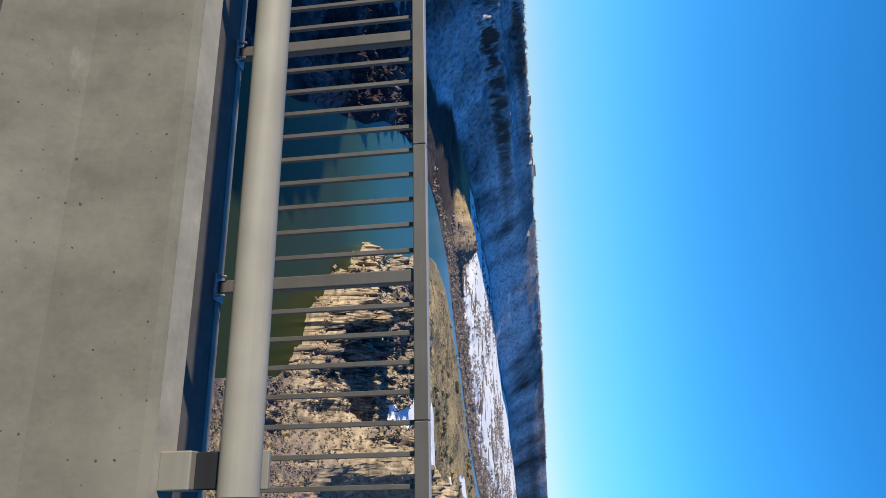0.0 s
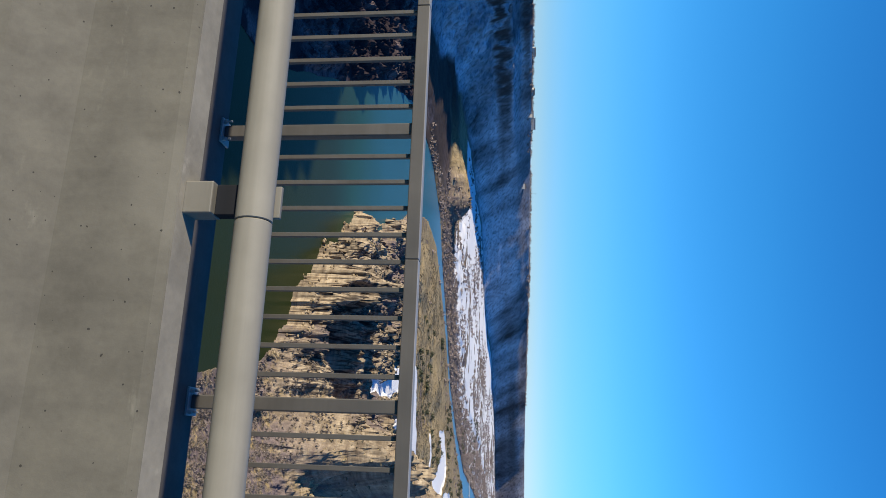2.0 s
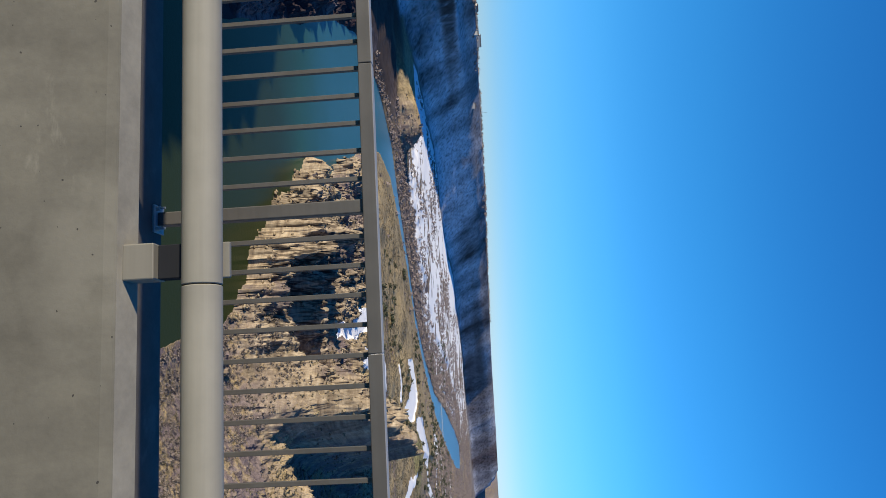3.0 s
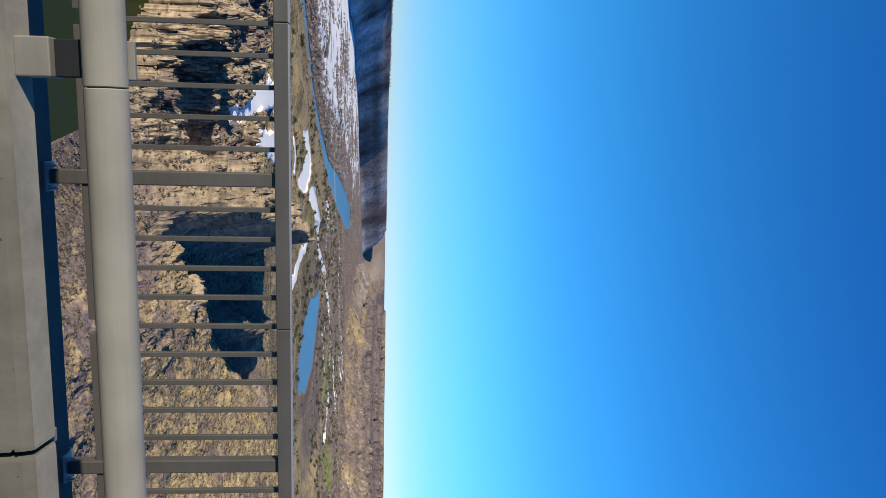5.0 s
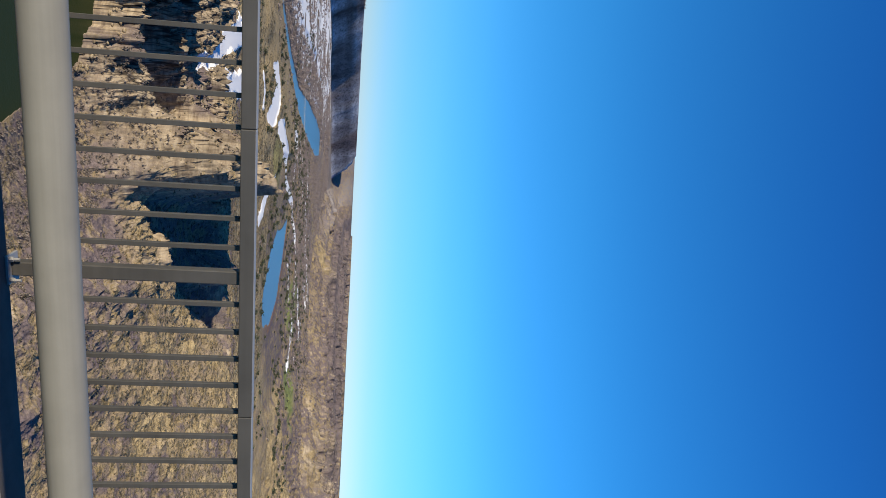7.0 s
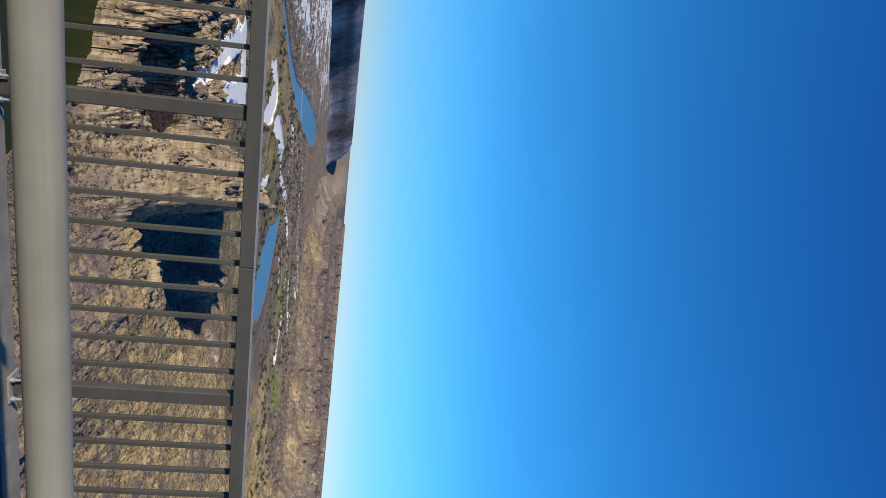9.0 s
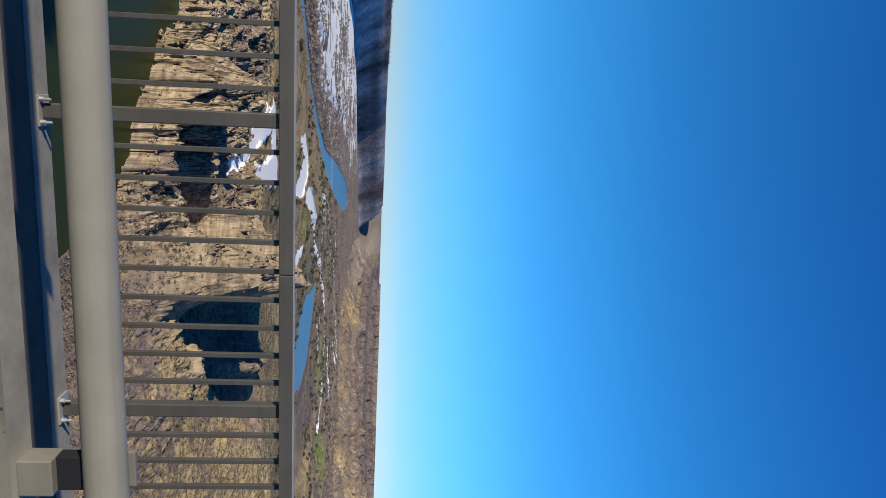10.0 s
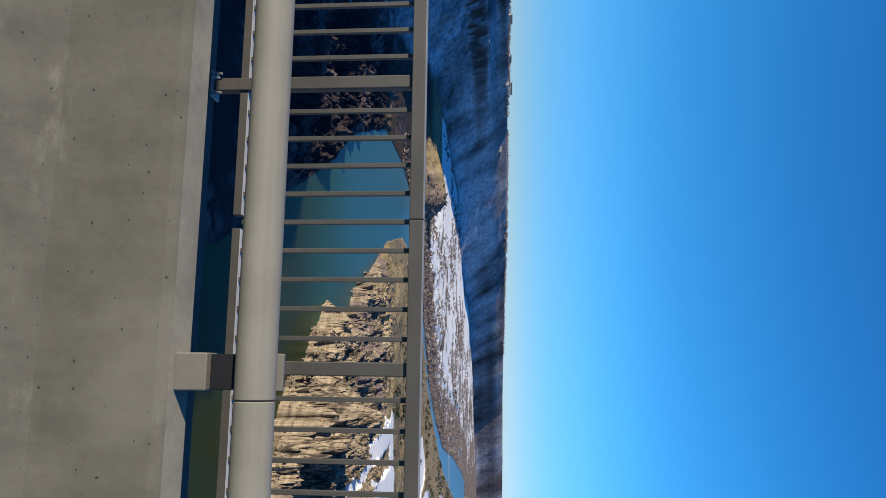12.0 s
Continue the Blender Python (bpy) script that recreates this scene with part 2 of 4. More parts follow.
RIVER = [(-60, -900, 110), (-120, 0, 105), (-160, 386, 86), (-244, 551, 79), (-331, 710, 78), (-412, 900, 72), (-428, 1060, 55), (-400, 1190, 36), (-335, 1270, 18),
         (-250, 1385, 11), (-145, 1490, 9), (-58, 1655, 13), (36, 1870, 24), (130, 2250, 52), (240, 2700, 62), (290, 2930, 45)]
LAKE = [(297, 1640, 7), (326, 1535, 42), (340, 1440, 74), (350, 1340, 70), (356, 1262, 40)]
SOUTH_FOOT = [(-150, -2500), (-330, -600), (-350, 0), (-410, 300), (-468, 470), (-525, 650), (-575, 800), (-625, 950), (-690, 1150), (-760, 1450), (-775, 1700), (-720, 2200), (-560, 2450), (-380, 3030),
              (-140, 3470), (110, 3770), (380, 4010), (665, 4250), (690, 4330), (400, 4450), (-200, 5200)]
NORTH_FOOT = [(300, -2500), (320, -300), (360, 150), (560, 600), (800, 1000), (900, 1500), (840, 2000), (690, 2350), (590, 2750), (570, 3400), (700, 4100), (900, 5200)]
SPUR = [(-740, 1120, 12), (-640, 1290, 12), (-550, 1325, 14), (-484, 1330, 20)]


RIDGE_SHORE = [(-98, 395), (-124, 440), (-142, 505), (-152, 590)]
RIDGE_MOUND = [(-26, 420), (-2, 540), (16, 640), (26, 735)]
RIDGE_KNOB = [(84, 600), (104, 650), (112, 715)]


def ridge(x, y, pts, height, west, east):
    """A hogback along a line, gentle on its left and steep on its right, that dies out at its ends."""
    d = side(x, y, pts)
    ax, ay = pts[0]
    bx, by = pts[-1]
    t = ((x - ax) * (bx - ax) + (y - ay) * (by - ay)) / ((bx - ax) ** 2 + (by - ay) ** 2)
    along = sstep(-0.12, 0.3, t) * sstep(1.12, 0.7, t)
    return height * along * np.where(d > 0, sstep(west, 0, d), sstep(east, 0, -d))


def wall_height(d, rough, worn):
    """Rise of a canyon wall with the way in from its foot: scree, cliff, ledges, rim; softer where worn is 1."""
    lower, upper = d + rough * 30, d + rough * 40
    return 70 * sstep(0, 110, lower) + 40 * sstep(90 - 10 * worn, 118 + 30 * worn, upper) + 14 * sstep(122, 165, upper) + 40 * sstep(160 - 20 * worn, 185 + 60 * worn, upper)


def ground_height(x, y):
    n1 = fbm(x, y, 420, 4, 0.5, 3) - 0.5
    n2 = fbm(x, y, 110, 5, 0.55, 11) - 0.5
    n2s = fbm(x, y, 130, 2, 0.4, 11) - 0.5
    n3 = fbm(x, y, 46, 5, 0.55, 23, True) - 0.5
    n4 = fbm(x, y, 12, 4, 0.6, 31, True) - 0.5
    sway = 60 * (1 - 0.8 * sstep(1200, 2000, y))
    wx, wy = x + sway * (fbm(x, y, 150, 4, 0.55, 41) - 0.5), y + sway * (fbm(x, y, 150, 4, 0.55, 47) - 0.5)
    river = chain(wx * 0.22 + x * 0.78, wy * 0.22 + y * 0.78, RIVER)
    river = river + (25 * sstep(400, 465, y) * sstep(720, 600, y) + 14 * sstep(475, 510, y) * sstep(660, 560, y) + 18 * (fbm(x + 0.16 * y, y * 0.55, 13, 4, 0.65, 241) - 0.5) + 16 * (fbm(x, y * 0.8, 9, 3, 0.65, 281, True) - 0.6) + 30 * (fbm(x, y, 34, 3, 0.6, 271) - 0.5)) * sstep(395, 430, y) * sstep(900, 700, y) * (x > -172 - 0.5 * (y - 380))
    lake = chain(x, y, LAKE)
    water = np.minimum(river, lake)
    s = side(wx, wy, SOUTH_FOOT)
    nn = -side(wx, wy, NORTH_FOOT)
    far = sstep(760, 1050, y)
    near = 1 - far
    rock_zone = sstep(395, 450, y) * near * sstep(200, 80, river)
    calm = 1 - 0.92 * sstep(0, 40, -172 - 0.5 * (y - 380) - x) * near
    # floor: humped bench beside the river, flat beyond
    bench = -126 + 10 * n1 + near * (44 * sstep(90, 400, x) * sstep(850, 600, y) + calm * 20 * (n2 * sstep(950, 700, y) + n2s * sstep(700, 950, y)) + calm * (16 * n3 + 7 * n4) * sstep(900, 640, y) * (1 - 0.75 * rock_zone) * (1 - 0.45 * sstep(0, 80, x))) + -20 * (1 - calm) + far * (-12 + 5 * n2s + 5 * n1 + (22 + 40 * n2 + 30 * n3) * sstep(420, 900, x) * sstep(2600, 1800, y))
    bench = bench + ridge(wx, wy, RIDGE_SHORE, 52, 30, 20) * (0.9 + 0.4 * n3) + ridge(x + 0.3 * (wx - x), y, RIDGE_MOUND, 52, 58, 18) * (0.9 + 0.5 * n3)
    # a ravine behind the mound, with a knob standing in it
    ravine = sstep(16, -10, chain(x + 0.4 * (wx - x), y + 0.4 * (wy - y), [(4, 470, 8), (20, 505, 16), (40, 560, 28), (75, 625, 42), (110, 670, 40), (180, 705, 10)]))
    bench = bench * (1 - ravine) + (-141 + 5 * n3) * ravine
    bench = bench + ridge(x + 0.3 * (wx - x), y, RIDGE_KNOB, 34, 24, 16) * (0.8 + 0.9 * n3)
    bench = bench + 8 * (fbm(x, y, 44, 3, 0.5, 23) - 0.5) * sstep(700, 900, y) * sstep(1900, 1500, y)
    flat = np.clip(SNOWFIELD(x, y), 0, 1)
    bench = bench * (1 - flat) + (-123.5 - 13.5 * far + 2.0 * n2) * flat
    rocky = near * sstep(395, 450, y)
    rise = sstep(0, 16, river + 20 * n3 + 8 * n4 + 18 * (fbm(x + 0.16 * y, y * 0.6, 15, 4, 0.65, 241) - 0.5)) * 0.55 + 0.45 * sstep(10, 95, river + 30 * n3)
    soft = sstep(0, 110, water + 20 * n2)
    bank = rise * rocky + soft * (1 - rocky)
    h = WATER_Z - 3 + (bench - WATER_Z + 3) * bank
    low = np.minimum(river, lake)
    meadow = sstep(980, 1260, y)
    h = h * (1 - meadow) + meadow * np.minimum(h, WATER_Z + 0.6 + np.maximum(low, 0) * (0.05 + 0.05 * (fbm(x, y, 50, 3, 0.5, 29) - 0.5)) + 60 * sstep(140, 260, low))
    # broken rock along the north shore
    strip = (1 - flat) * rocky * sstep(-2, 12, river) * sstep(190, 90, river) * (1 - 0.5 * sstep(-85, -45, x))
    ra = x + 0.16 * y + 14 * n2
    ribs = fbm(ra, y * 0.34, 23, 5, 0.6, 221, True) - 0.55
    steps = fbm(x * 0.5, y, 26, 3, 0.5, 231, True) - 0.5
    slabs = fbm(ra + 5 * n4, y * 0.55, 8, 4, 0.65, 307, True) - 0.55
    h = h + strip * (3 * n3 + 3 * n4 + 22 * ribs + 7 * steps + 8 * slabs)
    # knobs of rock on the mound
    knobs = sstep(-90, -60, x) * sstep(70, 20, x) * sstep(430, 470, y) * sstep(760, 690, y) * (1 - ravine) * (1 - flat)
    h = h + knobs * 80 * np.maximum(fbm(x, y * 0.8, 24, 5, 0.62, 371) - 0.51, 0)
    # low ground behind the shore bluff
    hollow = sstep(12, -8, chain(x, y, [(-108, 500, 22), (-78, 490, 24), (-42, 545, 17)]) + 10 * n3)
    h = h * (1 - hollow) + (-139 + 3 * n3) * hollow
    crest = chain(x, y, [(-108, 436, 5), (-128, 462, 6), (-143, 505, 5)])
    bluff = -106 + 22 * n3 + 22 * ribs + 14 * n4 + 10 * steps + 9 * slabs - 46 * sstep(-8, 32, crest + 8 * n3) - 90 * sstep(60, 150, crest)
    # it climbs from the water in broken ledges
    climb = river + 8 * n4 + 7 * slabs + 6 * n3
    climb = 0.3 * sstep(-1, 6, climb) + 0.3 * sstep(7, 17, climb) + 0.4 * sstep(16, 36, climb)
    h = np.maximum(h, np.where(river > 0, WATER_Z + (bluff - WATER_Z) * climb, h))
    # low spur on the south bank
    sp = chain(wx, wy, SPUR)
    h = np.maximum(h, WATER_Z - 4 + (24 + 24 * sstep(-640, -495, x)) * (1 - sstep(-14, 52 - 26 * sstep(-530, -480, x), sp + 10 * n3 + 5 * n4)))
    rim = 15 * sstep(4000, 2600, y) + 3 * n1 + 3 * n2
    s_in = s * (1 - 0.49 * sstep(110, 330, y) * sstep(1100, 850, y) - 0.27 * sstep(850, 1050, y) * sstep(1800, 1450, y)) * (1 + 0.7 * sstep(3250, 3600, y))
    hs = np.minimum(np.maximum(h, -141) + wall_height(s_in, (n3 + n2) * (1 - sstep(1200, 2000, y)) * (0.06 + 0.94 * sstep(650, 950, y)), sstep(1500, 2300, y) * (1 - 0.3 * sstep(2800, 3200, y))), rim)
    h = np.where(s > 0, hs, h)
    gully = fbm(x, y, 190, 5, 0.55, 211, True) - 0.55
    dn = nn + 170 * gully
    dl = dn + 40 * n3 + 20 * n4
    upn = 44 * sstep(0, 150, dn) + 15 * sstep(150, 160, dl) + 12 * sstep(160, 215, dn) + 17 * sstep(215, 226, dl) + 14 * sstep(226, 300, dn) + 18 * sstep(300, 312, dl) + 26 * sstep(345, 360, dl)
    h = np.where(nn > 0, np.minimum(np.maximum(h, -141) + upn, 1 + 4 * n1), h)
    plain = sstep(4350, 4700, np.hypot(x + 90, y))
    h = h * (1 - plain) + plain * np.maximum(h, -9 + 4 * n1)
    dry = np.maximum(h, WATER_Z + 0.3 + np.minimum(water, 10) * 0.05)
    h = np.where(water < 0, np.minimum(h, WATER_Z - 1.0 - np.minimum(-water, 30) * 0.08), dry)
    return h, water, s, nn


SNOW_ARMS = ([(-80, 608, 4), (-98, 720, 12), (-116, 900, 14)], [(-64, 735, 6), (-54, 840, 16), (-42, 930, 20)], [(-116, 885, 18), (-42, 915, 18)],
             [(-60, 1235, 6), (-45, 1290, 24), (-12, 1300, 38), (8, 1235, 26), (14, 1175, 8)], [(44, 1305, 8), (62, 1400, 22), (98, 1450, 22), (124, 1510, 13), (180, 1540, 5)], [(133, 1330, 4), (136, 1260, 5), (130, 1200, 9), (146, 1125, 12), (158, 1080, 6)], [(-50, 1120, 5), (-30, 1128, 9), (-8, 1120, 4)])


def SNOWFIELD(x, y):
    """Where the open lawns of the bench lie under snow."""
    out = np.zeros_like(x)
    w = 44 * (fbm(x, y * 0.6, 26, 5, 0.65, 131) - 0.5)
    for arm in SNOW_ARMS:
        out = np.maximum(out, sstep(5, -3, chain(x + 0.5 * w, y + 0.8 * w, arm)))
    return out


def build_ground():
    dense = np.radians(np.linspace(-44, 48, 1080))
    rest = np.radians(np.linspace(50, 314, 120))[1:-1]
    ang = np.concatenate([dense, rest])
    rad = np.concatenate([np.linspace(6, 150, 24)[:-1], 150 * np.exp(np.linspace(0, math.log(1300 / 150), 560))[:-1], 1300 * np.exp(np.linspace(0, math.log(4880 / 1300), 380))])
    A, Rr = np.meshgrid(ang, rad)
    X, Y = -90 - np.sin(A) * Rr, np.cos(A) * Rr
    H, water, s, nn = ground_height(X, Y)
    # keep clear of the bridge deck
    H = np.where((np.abs(Y) < 60) & (X > -300) & (X < 120), np.minimum(H, -8), H)
    nr, na = X.shape
    co = np.stack([X, Y, H], -1).reshape(-1, 3).astype(np.float32)
    i = np.arange(nr - 1)[:, None] * na
    j = np.arange(na)[None, :]
    j2 = (j + 1) % na
    quads = np.stack([i + j, i + na + j, i + na + j2, i + j2], -1).reshape(-1, 4)
    me = bpy.data.meshes.new("ground")
    me.vertices.add(len(co))
    me.vertices.foreach_set("co", co.ravel())
    me.loops.add(quads.size)
    me.loops.foreach_set("vertex_index", quads.ravel().astype(np.int32))
    me.polygons.add(len(quads))
    me.polygons.foreach_set("loop_start", np.arange(0, quads.size, 4, dtype=np.int32))
    me.update(calc_edges=True)
    me.validate()
    me.polygons.foreach_set("use_smooth", (Y[:-1, :] > 860).ravel())
    # where snow lies, where brush grows; far brush tint also stands in for haze
    gx, gy = X, Y
    rows = 0.5 * fbm(gx * 0.35, gy * 0.6, 34, 5, 0.62, 71) + 0.5 * fbm(gx * 0.12, gy * 0.9, 30, 4, 0.6, 73)
    edge_y = np.interp(gx, [-800, -600, -500, -430, -370, -280, -170, -100, -45, 40, 120], [1620, 1640, 1480, 1420, 1430, 1510, 1610, 1750, 1900, 2120, 2600])
    west = sstep(-60, 70, gy - edge_y + 160 * (rows - 0.5)) * sstep(15, -25, s) * sstep(260, 60, gx - 0.03 * gy) * sstep(4200, 3600, gy)
    open_snow = 0.058 + 0.11 * sstep(-430, -600, gx) + 0.055 * sstep(-20, -180, gx)
    thin = 0.035 * sstep(-120, 60, gx) + 0.02 * sstep(1720, 1600, gy) + 0.10 * sstep(0.55, 0.65, fbm(gx, gy * 0.5, 26, 4, 0.6, 361))
    floor_snow = west * (side(gx, gy, [q[:2] for q in RIVER]) > 0) * sstep(0.46, 0.53, rows + open_snow - thin) * (1 - 0.9 * sstep(30, 0, chain(gx, gy, SPUR)))
    drifts = 0.6 * (H < -124) * sstep(2500, 2200, gy) * sstep(0.59, 0.65, fbm(gx * 0.3, gy, 40, 4, 0.6, 351)) * sstep(1500, 1700, gy) * sstep(-20, -60, s) * sstep(30, 80, water) * sstep(900, 600, gx) * sstep(-200, 60, gx)
    floor_snow = np.maximum(floor_snow, drifts)
    dust = (s > -15) * (0.15 + 0.16 * sstep(1100, 1700, gy) + 0.42 * fbm(gx, gy, 130, 4, 0.6, 83)) * (H < -4) * sstep(230, 170, s) * 0.35
    lane = sstep(7, 3, chain(gx, gy, [(181, 1540, 5), (268, 1722, 6), (346, 1765, 6), (430, 1806, 6), (490, 1763, 4), (542, 1668, 6), (619, 1558, 4)]))
    snow = np.maximum(np.maximum(np.maximum(floor_snow, 1.5 * lane), dust), 1.4 * SNOWFIELD(gx, gy) * (H < -112))
    far_bank = np.where((gy > 1150) & (gx < 330), 0.15 + 0.85 * sstep(-6, 6, side(gx, gy, [q[:2] for q in RIVER])), 1.0)
    band = fbm(gx - 0.45 * gy, (0.3 * gx + 0.9 * gy) * 0.15, 17, 4, 0.55, 291)
    brush = 0.75 * sstep(1620, 1850, gy) * (s < -60) * sstep(150, 260, gx - 0.08 * gy) * sstep(0.36, 0.52, fbm(gx * 0.5, gy, 90, 5, 0.65, 331)) + 0.8 * sstep(3600, 4000, np.hypot(gx + 90, gy)) + 0.45 * sstep(0.5, 0.6, band) * sstep(0, 60, gx) * (gy < 1000) + sstep(0.5, 0.72, fbm(gx, gy, 60, 4, 0.6, 97)) * (gy < 1050) + sstep(180, 80, water) * np.maximum(sstep(1150, 1300, gy) * far_bank, sstep(440, 400, gy) * (gx > -172 - 0.5 * (gy - 380))) + 0.12 * sstep(-30, 10, s) * sstep(500, 1000, gy) + 0.8 * west + sstep(1000, 1200, gy) * sstep(100, 260, gx) * np.maximum(sstep(0.42, 0.56, fbm(gx - 0.4 * gy, gy, 150, 5, 0.7, 201)) * sstep(420, 280, nn), H > -6)
    edge = 0.5 * fbm(gx, gy, 60, 3, 0.5, 251)
    green = sstep(1.3, 0.9, edge + np.hypot((gx - 512) / 80, (gy - 1690) / 135)) + sstep(1.3, 0.9, edge + np.hypot((gx - 665) / 85, (gy - 1530) / 110)) + 0.5 * sstep(1.3, 0.9, edge + np.hypot((gx - 110) / 70, (gy - 1340) / 90))
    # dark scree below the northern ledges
    scree_and_shade = sstep(1.35, 0.85, edge + np.hypot((gx - 815) / 85, (gy - 2290) / 130)) + sstep(1.35, 0.85, edge + np.hypot((gx - 735) / 70, (gy - 2520) / 130)) + sstep(1.3, 0.8, edge + np.hypot((gx - 690) / 90, (gy - 1820) / 130))
    # the same tint over the ravine floor puts its shade into the colour
    scree_and_shade = np.maximum(scree_and_shade, 0.85 * sstep(24, 2, chain(gx, gy, [(20, 505, 14), (40, 560, 28), (75, 625, 42), (110, 670, 40), (180, 705, 20)]) + 50 * (edge - 0.25)))
    lake = chain(gx, gy, LAKE)
    reed = sstep(26, 12, lake) * sstep(-3, 2, lake) * sstep(-10, 30, gx - np.interp(gy, [1250, 1640], [356, 297])) * sstep(1230, 1330, gy)
    # near-black tint on the south wall and bank puts their shade into colour
    south_shade = sstep(-60, 0, s) * sstep(900, 500, gy) + 0.9 * sstep(-20, 20, s) * sstep(500, 900, gy)
    south_shade = np.maximum(south_shade, 0.9 * sstep(-170, -40, s) * sstep(1500, 1250, gy) * sstep(120, 300, gy))
    south_shade = np.maximum(south_shade, 0.9 * sstep(-300, -160, s) * sstep(1500, 1300, gy) * sstep(800, 950, gy) * sstep(15, 45, chain(gx, gy, SPUR)))
    south_shade = np.maximum(south_shade, sstep(0, 30, -172 - 0.5 * (gy - 380) - gx) * sstep(1000, 850, gy))
    # pale tint for snow dust on the south wall, and painted haze far off
    frost_haze = (0.5 * fbm(gx, gy * 0.4, 160, 4, 0.6, 311) - 0.06) * (nn < 100) * sstep(2600, 3600, np.hypot(gx, gy)) * (s < 0) + 1.5 * sstep(-5, 15, s) * (sstep(650, 1300, gy) * (0.32 - 0.1 * sstep(2500, 3200, gy) + 1.7 * (fbm(gx + gy * 0.3, gy * 0.6, 120, 5, 0.62, 83) - 0.42)) + 0.3 * sstep(300, 450, gy) * sstep(1000, 700, gy) * sstep(0.6, 0.7, fbm(gx, gy, 30, 5, 0.65, 261))) * (0.6 + 0.4 * sstep(-12, -40, H))
    for nm, val in (("snow", snow), ("brush", np.clip(np.maximum(brush, scree_and_shade) * (1 - np.clip(green, 0, 1)), 0, 1)), ("green", np.clip(green, 0, 1)), ("south_shade", np.clip(south_shade, 0, 1)), ("frost_haze", np.clip(frost_haze, 0, 1)), ("reed", reed), ("crag", sstep(-2, 10, water) * sstep(170, 90, water) * sstep(395, 440, gy) * sstep(900, 760, gy) * (gx > -200) * (1 - 0.85 * sstep(-85, -45, gx + 30 * (edge - 0.25))) + 1.4 * sstep(110, 200, nn) * (H < -6))):
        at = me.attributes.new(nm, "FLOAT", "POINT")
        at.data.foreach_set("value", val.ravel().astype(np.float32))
    return me


def ground_material():
    m, nt, b = mat("canyon_ground", 0.95)
    b.inputs["Specular IOR Level"].default_value = 0.15
    p = position(nt)
    geo = nt.nodes.new("ShaderNodeNewGeometry")
    nz = nt.nodes.new("ShaderNodeSeparateXYZ")
    nt.links.new(geo.outputs["Normal"], nz.inputs[0])

    def attr(name):
        a = nt.nodes.new("ShaderNodeAttribute")
        a.attribute_name = name
        return a.outputs["Fac"]

    snow = nt.nodes.new("ShaderNodeAttribute")
    snow.attribute_name = "snow"
    brush = nt.nodes.new("ShaderNodeAttribute")
    brush.attribute_name = "brush"
    n_big = noise_of(nt, p, 0.012, 6, 0.6)
    n_mid = noise_of(nt, p, 0.09, 6, 0.65)
    n_fine = noise_of(nt, p, 0.6, 5, 0.7)
    grass = ramp(nt, n_mid, [(0.3, (0.23, 0.175, 0.09)), (0.46, (0.47, 0.365, 0.19)), (0.68, (0.60, 0.48, 0.275))])
    grass = mix(nt, 0.5, grass, ramp(nt, n_fine, [(0.36, (0.25, 0.23, 0.2)), (0.5, (1.08, 1.06, 1.03))]), "MULTIPLY")
    grass = mix(nt, 0.5, grass, ramp(nt, n_big, [(0.38, (0.7, 0.66, 0.62)), (0.6, (1.12, 1.1, 1.04))]), "MULTIPLY")
    shrub = smooth_step(nt, noise_of(nt, p, 0.33, 4, 0.7), 0.545, 0.60)
    grass = mix(nt, maths(nt, "MULTIPLY", shrub, 0.75), grass, (0.115, 0.095, 0.062))
    tuft = smooth_step(nt, noise_of(nt, p, 0.85, 3, 0.65), 0.56, 0.63)
    grass = mix(nt, maths(nt, "MULTIPLY", tuft, 0.7), grass, (0.1, 0.085, 0.055))
    # basalt: beds, long worn ribs, upright joints
    mp = node(nt, "ShaderNodeMapping", Scale=(0.05, 0.05, 0.35))
    nt.links.new(p, mp.inputs[0])
    beds = noise_of(nt, mp.outputs[0], 1.0, 6, 0.65)
    rock = ramp(nt, beds, [(0.28, (0.17, 0.13, 0.095)), (0.46, (0.35, 0.28, 0.195)), (0.66, (0.52, 0.435, 0.31))])
    sway = node(nt, "ShaderNodeTexNoise", Scale=0.03, Detail=3.0)
    nt.links.new(p, sway.inputs["Vector"])
    wob = nt.nodes.new("ShaderNodeVectorMath")
    wob.operation = "MULTIPLY_ADD"
    nt.links.new(sway.outputs["Color"], wob.inputs[0])
    wob.inputs[1].default_value = (9, 9, 9)
    nt.links.new(p, wob.inputs[2])
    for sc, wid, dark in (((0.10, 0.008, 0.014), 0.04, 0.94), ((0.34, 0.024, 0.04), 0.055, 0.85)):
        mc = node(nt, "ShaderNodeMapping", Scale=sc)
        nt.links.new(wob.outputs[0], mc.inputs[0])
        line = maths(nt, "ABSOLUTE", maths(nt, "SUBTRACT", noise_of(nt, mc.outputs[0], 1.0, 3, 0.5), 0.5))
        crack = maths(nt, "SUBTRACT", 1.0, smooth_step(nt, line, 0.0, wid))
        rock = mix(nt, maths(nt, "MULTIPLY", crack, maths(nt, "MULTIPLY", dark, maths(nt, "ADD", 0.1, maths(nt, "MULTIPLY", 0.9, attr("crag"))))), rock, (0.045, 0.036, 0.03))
    mu = node(nt, "ShaderNodeMapping", Scale=(0.07, 0.07, 0.006))
    nt.links.new(p, mu.inputs[0])
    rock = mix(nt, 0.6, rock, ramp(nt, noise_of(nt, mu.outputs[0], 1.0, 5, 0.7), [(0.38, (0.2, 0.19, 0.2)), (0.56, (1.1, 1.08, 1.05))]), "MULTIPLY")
    mv = node(nt, "ShaderNodeMapping", Scale=(0.035, 0.035, 0.002))
    nt.links.new(p, mv.inputs[0])
